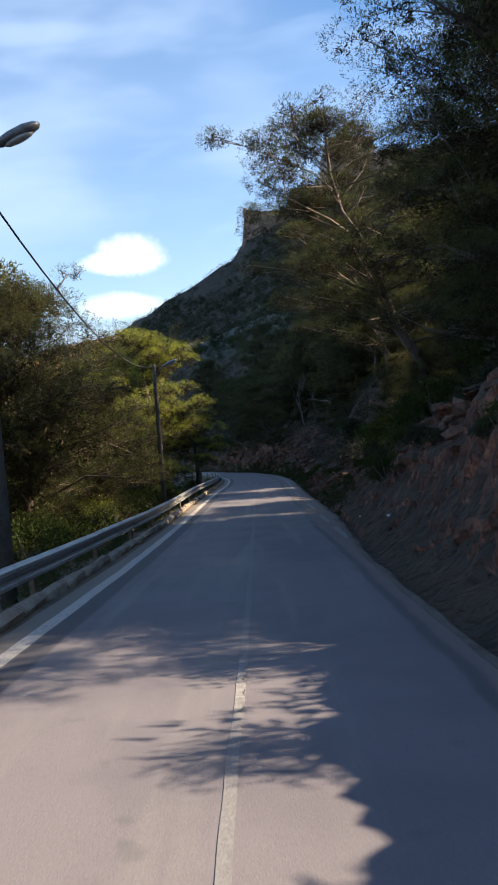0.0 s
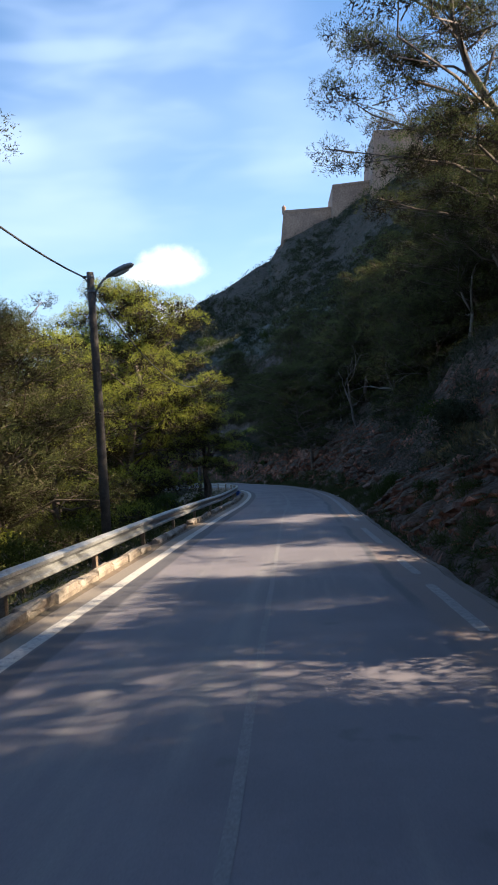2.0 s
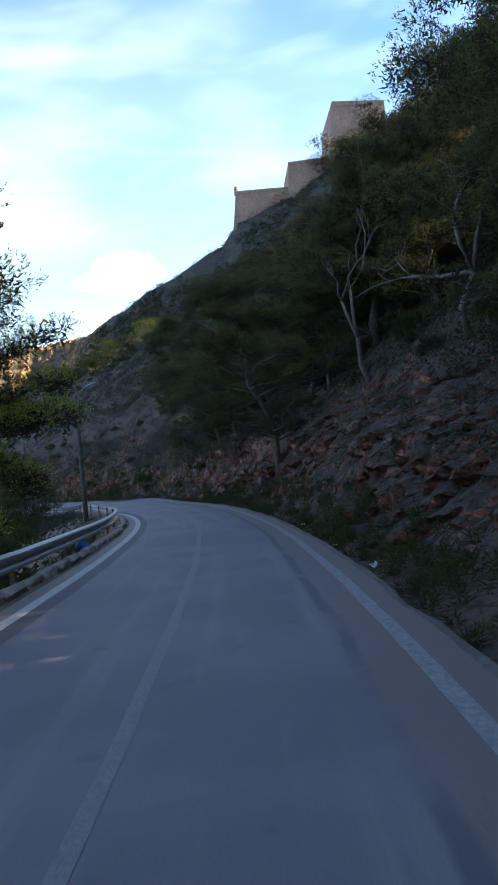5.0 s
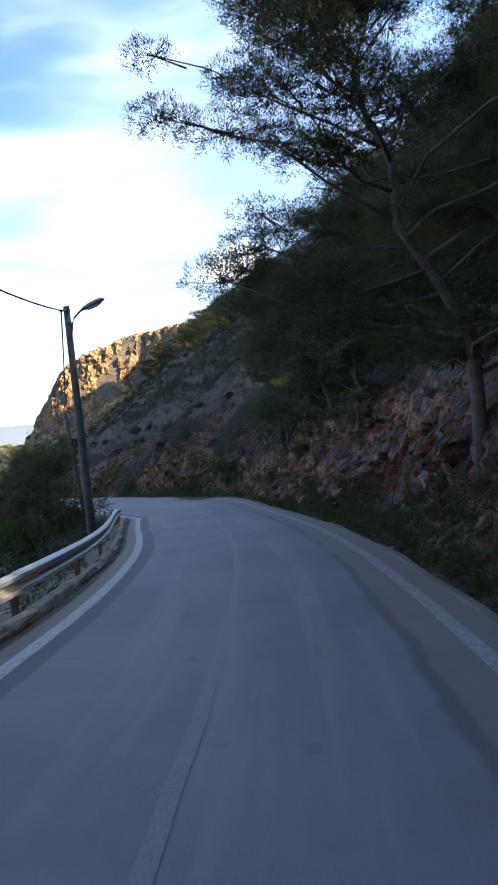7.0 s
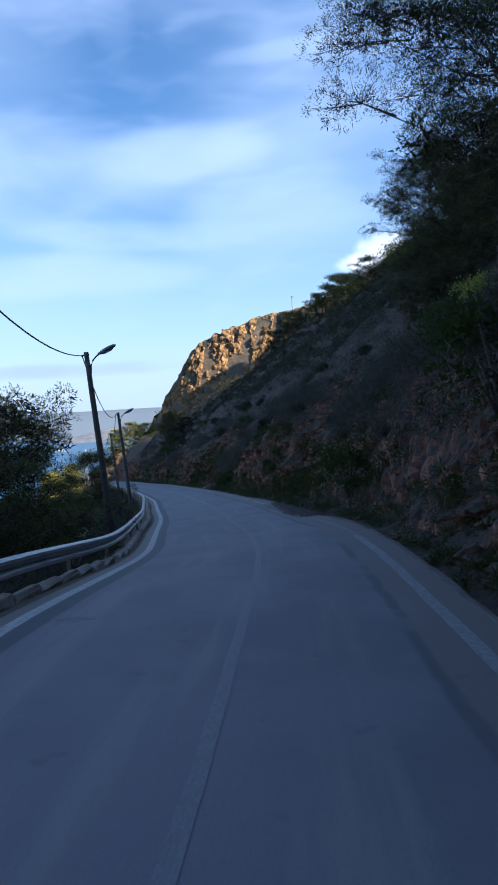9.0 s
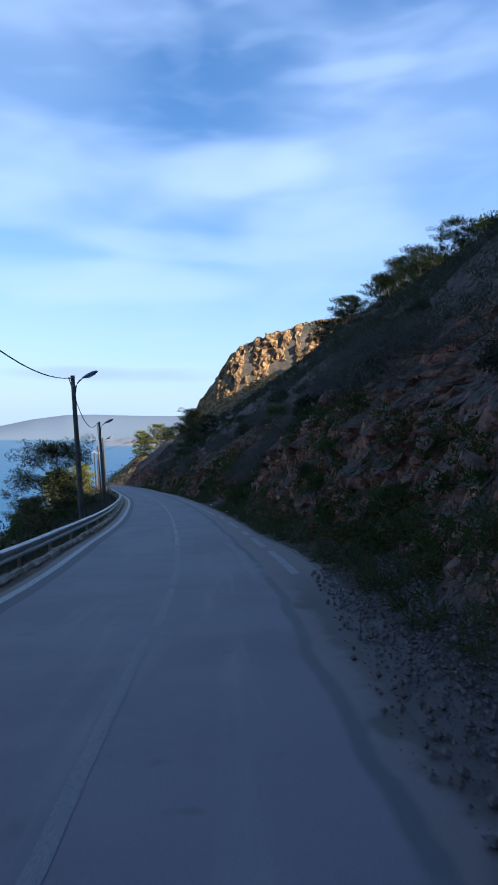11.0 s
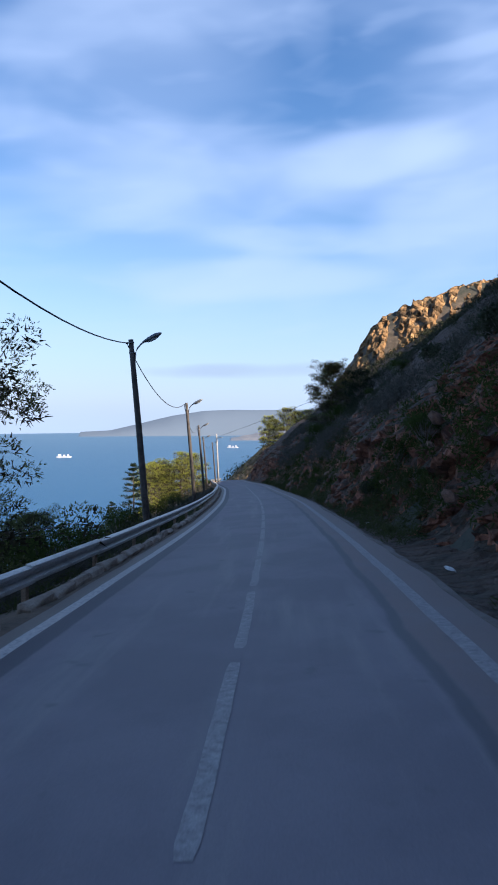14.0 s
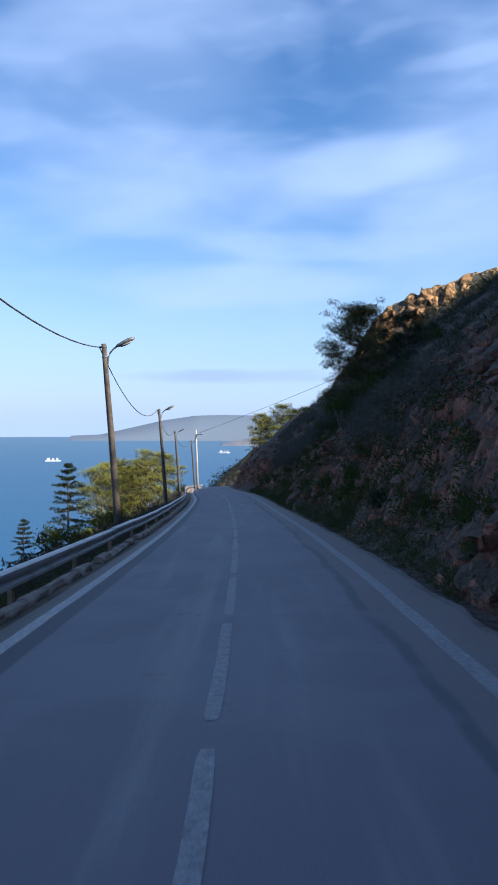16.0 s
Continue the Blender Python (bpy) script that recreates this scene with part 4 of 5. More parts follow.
def pine_meshes(seed, height, spread, lean=(0, 0), bare=0.4, tufts=2400, per=18, mat=None, bark=None, needle=(0.17, 0.010), limbs=32, core=5, spray=(0.20, 0.02), twigs=9, stout=1.0, pad=0.62, rise=0.55):
    """Trunk with limbs, and a crown of domed pads of needle tufts at the ends of the branches, as three meshes."""
    rng = np.random.default_rng(seed)
    bm = bmesh.new()
    n = 9
    wob = rng.normal(size=(n, 2)) * 0.02 * height
    wob[0] = 0
    pts = [Vector((lean[0] * (i / (n - 1)) ** 1.3 + wob[i, 0], lean[1] * (i / (n - 1)) ** 1.3 + wob[i, 1], height * 0.92 * i / (n - 1) - (0.6 if i == 0 else 0))) for i in range(n)]
    r0 = (0.017 * height + 0.05) * stout
    tube(bm, pts, [r0 * (1 - 0.85 * i / (n - 1)) for i in range(n)], 8)

    def along(u):
        f = u * (n - 1)
        i = min(int(f), n - 2)
        return pts[i].lerp(pts[i + 1], f - i)

    pads = []                                       # centre, half width, way out from the trunk
    for k in range(limbs):
        u = bare + (1 - bare) * (k + rng.random() * 0.7) / limbs
        a = along(u)
        ang = k * 2.4 + rng.normal() * 0.4
        shape = math.sin(math.pi * min(1, max(0.12, (u - bare) / (1 - bare) * 0.78 + 0.2))) ** 0.7
        ln = spread * shape * (0.62 + 0.55 * rng.random())
        up = 0.10 + rise * (u - bare) / (1 - bare) + rng.normal() * 0.12
        d = Vector((math.cos(ang), math.sin(ang), up))
        mid = a + d * ln * 0.5 + Vector(rng.normal(size=3)) * 0.10 * ln + Vector((0, 0, 0.04 * ln))
        end = a + d * ln + Vector(rng.normal(size=3)) * 0.08 * ln + Vector((0, 0, 0.12 * ln))
        rr = r0 * (1 - 0.8 * u) * 0.33 + 0.010
        tube(bm, [a, a.lerp(mid, 0.5) + Vector(rng.normal(size=3)) * 0.04 * ln, mid, mid.lerp(end, 0.5) + Vector(rng.normal(size=3)) * 0.04 * ln, end], [rr, rr * 0.85, rr * 0.65, rr * 0.42, 0.012], 5 if twigs < 12 else 3)
        count = max(2, int(round(2.0 + ln * 0.9)))
        for q in range(count):
            w = 0.38 + 0.62 * (q + rng.random() * 0.5) / count
            base = a.lerp(mid, w * 2) if w < 0.5 else mid.lerp(end, min(1.0, w * 2 - 1))
            wide = pad * (0.65 + 0.75 * rng.random())
            heart = end if q == count - 1 else base + Vector((rng.normal() * 0.16 * ln, rng.normal() * 0.16 * ln, 0.12 + 0.05 * ln * rng.random()))
            tube(bm, [base - d * 0.2, heart], [0.022, 0.010], 3)
            pads.append((heart, wide, Vector((d.x, d.y, 0.5)).normalized()))
    area = sum(w * w for _, w, _ in pads)
    centres, ways, inner, inway = [], [], [], []
    for heart, wide, way in pads:
        for j in range(max(6, int(tufts * wide * wide / area))):
            o = Vector(rng.normal(size=3)).normalized()
            o.z = abs(o.z) - 0.25
            off = o * wide * (0.7 + 0.3 * rng.random())
            off.z *= 0.66
            tip = heart + off
            if j % twigs == 0:
                tube(bm, [heart - way * 0.1, heart + off * 0.5 + Vector((0, 0, -0.05)), tip], [0.010, 0.007, 0.004], 3)
            centres.append(tip)
            ways.append(o * 0.9 + way * 0.35 + Vector((0, 0, 0.45)))
            if j % 5 == 0:
                inner.append(heart + off * 0.6 - Vector((0, 0, 0.22 * wide)))
                inway.append(o)
    tri = tuft_cloud(rng, centres, ways, per, needle[0], needle[1])
    trunk = part("trunk", bm, bark or M_BARK, smooth=True)
    crown = triangles("crown", tri, mat or M_PINE)
    # close-packed dry sprays under the green pads
    dry = triangles("dry_underlayer", tuft_cloud(rng, inner, inway, core * 3, spray[0], spray[1], 1.0), M_DARK if mat is M_DARK else M_DEAD, label="dry brown twigs inside the crown")
    return trunk, crown, dry


def bush_meshes(seed, size, clumps=26, per=110, mat=None, leaf=(0.11, 0.04), flat=0.75):
    rng = np.random.default_rng(seed)
    bm = bmesh.new()
    centres, radii = [], []
    for k in range(clumps):
        a, e = rng.random() * math.tau, rng.random() ** 0.6
        r = size * (0.25 + 0.62 * rng.random())
        c = Vector((math.cos(a) * r * math.sqrt(1 - (e * 0.85) ** 2), math.sin(a) * r * math.sqrt(1 - (e * 0.85) ** 2), size * flat * (0.25 + 1.05 * e)))
        centres.append(c)
        radii.append(size * (0.24 + 0.16 * rng.random()))
        if k % 2 == 0:
            tube(bm, [(0, 0, -0.3), c * 0.5 + Vector((0, 0, -0.05)), c], [0.03 * size, 0.02 * size, 0.008], 5)
    tri = leaf_cloud(rng, centres, radii, per, leaf[0], leaf[1], 0.8)
    return part("stem", bm, M_PALEBARK, smooth=True), triangles("foliage", tri, mat or M_BUSH)


def conifer_meshes(seed, height):
    """A young araucaria: a straight stem with level whorls of dark branches and gaps between them."""
    rng = np.random.default_rng(seed)
    bm = bmesh.new()
    tube(bm, [(0, 0, -0.5), (0, 0, height * 0.5), (0, 0, height)], [0.11, 0.07, 0.015], 8)
    centres, radii = [], []
    z = 0.16 * height
    while z < height * 0.97:
        ln = 0.42 * height * (1 - z / height) ** 0.75 + 0.15
        for k in range(6):
            a = k * math.tau / 6 + rng.random()
            l2 = ln * (0.45 + 0.75 * rng.random())
            end = Vector((math.cos(a) * l2, math.sin(a) * l2, z + (0.10 + 0.16 * rng.normal()) * l2))
            tube(bm, [(0, 0, z), end * 0.5 + Vector((0, 0, z * 0.5 - 0.04)), end], [0.03, 0.02, 0.01], 4)
            for w in np.arange(0.25, 1.05, 0.16):
                centres.append(Vector((0, 0, z)).lerp(end, w) + Vector((0, 0, 0.05)))
                radii.append(0.15)
        z += 0.115 * height * (1 - 0.4 * z / height)
    return part("trunk", bm, M_BARK, smooth=True), triangles("crown", leaf_cloud(rng, centres, radii, 20, 0.16, 0.026, 0.45), M_DARK)


def bare_tree_meshes(seed, height):
    """A dead tree: forked pale branches without leaves."""
    rng = np.random.default_rng(seed)
    bm = bmesh.new()

    def grow(p, d, ln, r, depth):
        q = p + d * ln + Vector(rng.normal(size=3)) * ln * 0.10
        mid = p.lerp(q, 0.5) + Vector(rng.normal(size=3)) * ln * 0.07
        tube(bm, [p, mid, q], [r, r * 0.82, r * 0.62], 6 if depth < 2 else 4)
        if depth < 4:
            for _ in range(2 if depth else 3):
                nd = (d + Vector(rng.normal(size=3)) * 0.55 + Vector((0, 0, 0.05))).normalized()
                grow(q, nd, ln * (0.62 + 0.2 * rng.random()), r * 0.6, depth + 1)
    grow(Vector((0, 0, -0.4)), Vector((-0.25, 0, 1)).normalized(), height * 0.36, 0.02 * height, 0)
    return part("trunk", bm, M_PALEBARK, smooth=True),


def thing(name, meshes, m, label, category, group=""):
    e = empty(name, m, label, category, group)
    for ob in meshes:
        ob.parent = e
    return e


def plant(kinds, k, used, x, y, yaw, scale=1.0, sink=0.15, z=None):
    """Sets kind k at a place on the ground: the first as built, later ones as copies."""
    m = pose(x, y, (on_ground(x, y) if z is None else z) - sink, 0, 0, yaw) @ Matrix.Scale(scale, 4)
    if k not in used:
        used.add(k)
        kinds[k].matrix_world = m
        return kinds[k]
    ob = copy_thing(kinds[k], m)
    ob.matrix_basis = m
    return ob


def build_trees():
    K, used = {}, set()
    g = "pines on the slopes"
    far = dict(needle=(0.16, 0.024), limbs=30, twigs=30, pad=0.95, core=4, spray=(0.34, 0.035))
    near = dict(needle=(0.095, 0.0082), per=8, twigs=16, core=6, spray=(0.15, 0.0130))
    K["tall"] = thing("pine_tree", pine_meshes(11, 12.0, 4.2, (0.6, 0.3), 0.30, 14500, limbs=40, pad=0.72, **near), pose(0, 0, 0), "tall Aleppo pine with open needle tufts on the slope", "pine tree", g)
    K["lean"] = thing("pine_tree", pine_meshes(12, 12.5, 4.8, (-3.6, -0.6), 0.32, 17500, limbs=42, pad=0.74, **near), pose(0, 0, 0), "leaning Aleppo pine reaching over the road", "pine tree", g)
    K["thick"] = thing("pine_tree", pine_meshes(13, 9.5, 3.6, (0.3, -0.3), 0.08, 23000, limbs=58, pad=0.86, rise=0.75, **near), pose(0, 0, 0), "dense round-crowned pine with low branches", "pine tree", g)
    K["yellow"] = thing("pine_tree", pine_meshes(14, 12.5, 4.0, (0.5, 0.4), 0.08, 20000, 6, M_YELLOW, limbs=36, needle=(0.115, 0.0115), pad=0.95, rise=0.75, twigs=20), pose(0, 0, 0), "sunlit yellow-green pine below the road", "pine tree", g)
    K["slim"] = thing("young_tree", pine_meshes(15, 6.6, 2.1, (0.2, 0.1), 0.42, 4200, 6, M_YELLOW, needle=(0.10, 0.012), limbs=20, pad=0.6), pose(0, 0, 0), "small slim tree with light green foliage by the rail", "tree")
    K["over"] = thing("pine_tree", pine_meshes(16, 8.8, 3.8, (-2.0, 0.5), 0.16, 17500, 13, needle=(0.080, 0.0066), limbs=42, stout=0.7, core=7, spray=(0.11, 0.0080), pad=0.62, twigs=9), pose(0, 0, 0), "pine with a bent trunk leaning from the rock bank", "pine tree", g)
    K["mass"] = thing("pine_tree", pine_meshes(22, 9.5, 4.3, (0.4, 0.2), 0.06, 4300, 7, **far), pose(0, 0, 0), "dense dark pine in the shade of the hillside", "pine tree", g)
    K["high"] = thing("pine_tree", pine_meshes(23, 11.0, 3.9, (-0.5, 0.2), 0.25, 3800, 7, **far), pose(0, 0, 0), "dark pine with a tall uneven crown on the hillside", "pine tree", g)
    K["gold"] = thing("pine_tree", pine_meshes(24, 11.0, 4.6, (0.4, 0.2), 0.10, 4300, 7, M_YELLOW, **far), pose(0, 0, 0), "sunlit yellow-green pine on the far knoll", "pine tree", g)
    K["broad"] = thing("pine_tree", pine_meshes(25, 5.6, 3.7, (-3.2, -0.3), 0.45, 11500, needle=(0.085, 0.0060), per=10, core=6, spray=(0.12, 0.0090), pad=0.74, twigs=14), pose(0, 0, 0), "low spreading pine leaning out over the road", "pine tree", g)
    K["crest"] = thing("pine_tree", pine_meshes(26, 9.5, 4.6, (0.3, -0.3), 0.04, 4300, 7, M_DARK, **far), pose(0, 0, 0), "dark close-crowned pine on the crest of the hillside", "pine tree", g)
    K["dark"] = thing("araucaria", conifer_meshes(17, 6.2), pose(0, 0, 0), "dark young conifer with level whorls of branches", "conifer tree")
    K["dead"] = thing("dead_tree", bare_tree_meshes(18, 6.0), pose(0, 0, 0), "leafless pale tree among the pines", "dead tree", "dead trees on the bank")
    K["round"] = thing("bush", bush_meshes(19, 1.7, 34, 54, M_BUSH), pose(0, 0, 0), "dense rounded green bush on the slope", "bush", "bushes on the slopes")
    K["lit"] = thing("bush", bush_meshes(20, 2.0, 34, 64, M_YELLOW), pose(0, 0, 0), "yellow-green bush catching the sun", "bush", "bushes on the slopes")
    K["straw"] = thing("bush", bush_meshes(27, 1.0, 24, 90, M_STRAW, (0.15, 0.014)), pose(0, 0, 0), "dry straw-coloured brush on the lip of the bank, paled with painted sunlight", "bush", "bushes on the slopes")
    K["dry"] = thing("bush", bush_meshes(21, 1.1, 24, 72, M_SCRUB, (0.13, 0.045)), pose(0, 0, 0), "dry grey-green scrub bush on the bank", "bush", "bushes on the slopes")

    def put(k, x, y, yaw=0, scale=1.0, z=None):
        plant(K, k, used, x, y, yaw, scale, z=z)

    # below the road at the start
    for k, x, y, yaw, sc in (("thick", -9.3, 27.6, 40, 1.22), ("thick", -11.6, 25.6, 130, 1.16), ("mass", -12.2, 26.0, 20, 1.35), ("high", -13.0, 21.0, 120, 1.15), ("mass", -14, 37, 200, 1.35), ("high", -10.5, 10.0, 10, 1.0), ("mass", -9.5, 2.5, 300, 1.0),
                             ("yellow", -9.2, 59.5, 0, 1.27), ("gold", -9.2, 46.0, 150, 0.9), ("gold", -10.6, 60.8, 200, 1.2), ("slim", -4.5, 60.5, 0, 1.0), ("mass", -14.5, 47, 80, 1.1), ("mass", -14, 60, 20, 1.1), ("tall", -10.8, 68.5, 250, .95),
                             ("thick", -8.6, 38.0, 60, 0.92), ("lit", -7.4, 31.5, 100, 0.8), ("high", -17, 70, 40, 1.0), ("mass", -18, 55, 100, 1.2), ("mass", -20, 20, 0, 1.2), ("mass", -21, 42, 0, 1.3), ("mass", -15, 12, 0, 1.1), ("mass", -16, 28, 70, 1.2),
                             ("mass", -12.5, 53, 10, .9), ("mass", -12.0, 66, 40, .8), ("mass", -11.5, 41, 200, .75), ("mass", -24, 60, 0, 1.3)):
        put(k, x, y, yaw, sc)
    for x, y, sc in ((-6.2, 27, .8), (-5.6, 33, .75), (-6.5, 41, .9), (-6.0, 47, .8), (-6.4, 53, .8), (-6.8, 21, 1.0), (-7.0, 14, 1.0), (-6.0, 66, .7), (-10.5, 82, .9), (-8.5, 36, 1.1), (-7.5, 31, 1.0), (-7.2, 50, 1.1), (-7.0, 57, 1.0), (-7.5, 24, 1.0)):
        put("round" if int(y) % 4 else "lit", x, y, y * 37, sc)
    # above the road at the start, several added to shade it, with gaps that let the sun through
    for k, x, y, yaw, sc in (("lean", 6.9, 26.6, 0, 1.0), ("tall", 9.0, 17.5, 30, 1.1), ("lean", 8.4, 36.9, 5, 1.02), ("lean", 9.6, 46.5, 15, .85), ("tall", 6.9, 12.4, 70, 1.15), ("thick", 6.9, 16.0, 190, 1.0), ("mass", 9.4, 29.0, 110, .45), ("thick", 7.4, 28.2, 60, .38), ("mass", 12.5, 25.5, 10, .95),
                             ("high", 12.0, 49.0, 160, 1.15), ("lean", 11.2, 55.4, 10, .72), ("dead", 10.7, 54.6, 20, 1.1), ("high", 13.5, 65.5, 0, 1.1), ("mass", 13.5, 68, 45, .95), ("mass", 17, 50, 0, 1.2),
                             ("mass", 9.5, -6.0, 0, 1.0), ("high", 8.2, -9.5, 100, 1.0), ("mass", 15, 15, 70, 1.1), ("high", 20, 52, 20, 1.1), ("mass", 12.5, 20.0, 10, .85), ("mass", 12, 12, 80, .9), ("mass", 9.6, 15.0, 50, .85), ("mass", 10.2, 20.5, 150, .8), ("high", 12.6, 39.0, 40, .7),
                             ("mass", 11.0, 57.0, 0, .66), ("thick", 9.2, 60.4, 90, .72), ("mass", 9.0, 57.0, 70, .6), ("mass", 8.7, 58.4, 20, .62), ("thick", 12.5, 53.0, 20, .7), ("mass", 14.5, 57.5, 40, 1.0), ("mass", 13.0, 63.0, 150, .95), ("mass", 9.6, 64.4, 40, .85), ("mass", 13.0, 60.5, 10, 1.15), ("mass", 8.0, 10.4, 30, .8), ("high", 17, 66, 40, .7), ("mass", 13.0, 54.4, 200, .95), ("high", 16, 45.5, 0, 1.0), ("mass", 21, 66, 0, .7), ("mass", 22, 46, 0, 1.1),
                             ("mass", 9.5, 10.6, 0, .75), ("mass", 12.5, 11.8, 140, .9), ("mass", 8.6, 21.5, 60, .7), ("mass", 12.5, 35.0, 0, .4), ("thick", 8.0, 35.0, 200, .42), ("mass", 11.5, 29.3, 10, .42), ("high", 11.0, 38.5, 200, .8),
                             ("mass", 11.2, 59.2, 30, .9), ("mass", 16.5, 61.0, 80, .8), ("mass", 8.4, 62.3, 0, .62)):
        put(k, x, y, yaw, sc * (0.82 if x > 9 and 43 < y < 53 else 1.0))
    # above the bend
    for k, x, y, yaw, sc in (("over", 2.6, 77.2, 0, 1.0), ("tall", 7.8, 79.0, 200, .8), ("mass", 6.5, 84, 20, .62), ("high", 9.5, 80, 50, .7), ("mass", 8.8, 73, 130, .62), ("dead", 6.2, 72.0, 0, 1.0), ("dead", 8.0, 66.5, 60, 1.0), ("dead", 5.0, 79.5, 200, .8), ("dead", 5.5, 83, 100, .9),
                             ("high", 11, 88, 0, .9), ("mass", 3.0, 92, 90, .44), ("mass", 7.5, 97, 20, .8), ("high", 14, 76, 200, 1.1), ("mass", 16, 84, 10, 1.0), ("mass", 11.5, 69.5, 0, .95), ("mass", 12.5, 81.5, 60, .9),
                             ("thick", -4.5, 115.6, 0, .55), ("mass", -3.0, 117.0, 0, .5), ("mass", 0.6, 88.6, 50, .42), ("mass", -0.6, 93.6, 150, .55), ("mass", -3.0, 111, 50, .5), ("mass", -1.0, 106, 0, .6), ("mass", 2.0, 101, 80, .60), ("mass", 5.0, 96, 0, .8), ("mass", 1.5, 113, 0, .8), ("mass", 6, 106, 70, .75),
                             ("mass", 12, 104, 0, 1.0), ("high", 18, 96, 100, 1.0), ("mass", 9, 114, 0, .8), ("dead", 10, 60, 120, 1.1), ("high", 17, 72, 150, 1.1), ("mass", 14, 92, 0, 1.0), ("mass", 21, 80, 0, 1.1),
                             ("mass", 7.2, 88.5, 150, .7), ("mass", -3.5, 119, 150, .5), ("mass", 3, 121, 30, .9), ("mass", 15, 113, 30, 1.0), ("mass", 22, 104, 30, 1.1), ("mass", 0.2, 97, 10, .5), ("thick", 9.0, 79.6, 250, .72), ("mass", 5.6, 87.2, 0, .75), ("high", 10.0, 77.4, 20, .66), ("thick", -6.2, 117.6, 130, .45), ("thick", 4.8, 82.2, 0, .6), ("thick", 6.6, 80.6, 90, .85), ("high", 6.4, 85.4, 90, .66)):
        put(k, x, y, yaw, sc)
    # row of bushes out of view, added to shade the right lane
    for y, sc in ((-1.2, .4), (0.8, .36), (2.8, .42), (4.6, .38), (6.6, .44)):
        put("round", 5.2, y, y * 90, sc)
    p = on_road(97.5, 7.6)
    put("broad", p[0], p[1], road_yaw(97.5), 1.0, z=on_ground(p[0], p[1]) - 2.1)
    put("broad", 3.0, 89.8, 0, .75, z=-3.7)
    # more bushes and small trees added for the shade they throw on the road
    for y in (19.4, 21.0, 22.8, 24.4, 26.0, 27.6, 29.0):
        put("round", 5.3, y, y * 90, .72)
    for x, y, sc in ((7.4, 20.6, .5), (7.7, 22.4, .45), (7.3, 25.8, .36)):
        put("thick", x, y, y * 60, sc)
    for x, y, sc in ((5.6, 31.2, .6), (6.4, 32.6, .7), (5.4, 33.4, .55), (6.2, 36.4, .6), (5.5, 37.6, .6), (6.8, 38.6, .7), (5.6, 40.0, .6), (6.6, 41.6, .6), (5.5, 43.0, .5)):
        put("straw", x, y, y * 70, sc)
    # two bushes added to block stray sun on the road
    put("round", 7.0, 18.7, 50, .85), put("round", 6.7, 17.4, 130, .85)
    put("thick", -6.8, 126.5, 40, .85), put("lit", -3.4, 106.2, 0, .5), put("round", -3.0, 98.5, 40, 1.1), put("round", -7.6, 106.5, 90, .9)
    # the slope by the long straight and the skyline pines
    for k, x, y, yaw, sc in (("crest", -36.5, 199, 0, .60), ("crest", -27, 186, 70, .5), ("crest", -23.5, 181.5, 0, .55), ("crest", -19, 176, 140, .5), ("crest", -31, 196, 100, .55), ("round", -26, 191, 30, 1.22), ("crest", -40.5, 202, 20, .5), ("round", -22, 184, 20, 1.30), ("round", -16, 178, 0, 1.22), ("round", -11, 172, 0, 1.30),
                             ("thick", -57.2, 193.0, 30, .66), ("crest", -53.6, 191.5, 0, .36), ("crest", -6, 165, 0, .5), ("round", -18, 195, 0, 2.16), ("crest", -29.5, 204, 0, .6), ("round", -1, 156, 40, 1.80), ("round", -28, 187, 140, 1.80), ("crest", -34, 193, 60, .5), ("round", -25, 195, 0, 1.80)):
        put(k, x, y, yaw, sc, z=on_ground(x, y) - (1.6 if k == "crest" else 0.3) * sc)
    # the knoll beyond the bend
    for x, y, sc in ((-127, 300, 1.0), (-122, 303, .95), (-131, 297, .8), (-117, 306, .95), (-134, 304, .7), (-128, 308, .9)):
        put("gold", x, y, x * 3, sc)
    # seaward slope along the straight
    for x, y, sc in ((-16, 96, 1.5), (-19.5, 102, 1.6), (-21, 106, 1.7), (-24.5, 113, 1.5), (-26, 117, 1.5), (-17, 92, 1.3), (-22, 98, 1.8), (-27, 108, 1.9), (-29.5, 119.5, 1.4), (-38, 133, 1.5), (-33.5, 125.5, 1.3)):
        put("round", x, y, y * 50, sc)
    put("mass", -18.8, 103, 0, .72), put("mass", -22.0, 108.5, 70, .62), put("mass", -15.5, 97.5, 30, .6)
    for x, y, sc in ((-33.5, 127.5, 1.0), (-37, 131, 1.1), (-52.5, 158, 1.0), (-58, 166, 1.2), (-66, 178, 1.0), (-71, 186, 1.1), (-62, 170, .9)):
        put("round", x, y, y * 50, sc)
    for x, y, sc in ((-90, 204, .62), (-95, 211, .66), (-99, 217, .6), (-103.5, 221, .62), (-108, 228, .6), (-113, 234, .55), (-92, 214, .6), (-117, 240, .55), (-87, 207, .5), (-104, 230, .6)):
        put("gold", x, y, y * 50, sc)
    put("mass", -56, 157.5, 30, .42), put("round", -55, 156.5, 30, 1.5), put("round", -57.5, 160.5, 80, 1.5), put("round", -52.6, 153.6, 0, 1.4), put("round", -49.6, 149.6, 0, 1.3)
    put("mass", -41.0, 142.5, 0, .72), put("mass", -47.5, 148, 60, .42)
    put("dark", -84, 194.5, 0, 1.2), put("dark", -79.0, 186, 40, .62), put("round", -109.5, 240.5, 0, 1.3)
    # scrub on the bank
    rng = random.Random(8)
    for i in range(70):
        s = rng.uniform(4, 215)
        p = on_road(s, rng.uniform(5.4, 9.5) + (2.2 if 50 < s < 88 else 0))
        put(rng.choice(("dry", "dry", "round")), p[0], p[1], rng.uniform(0, 360), rng.uniform(0.45, 0.95))
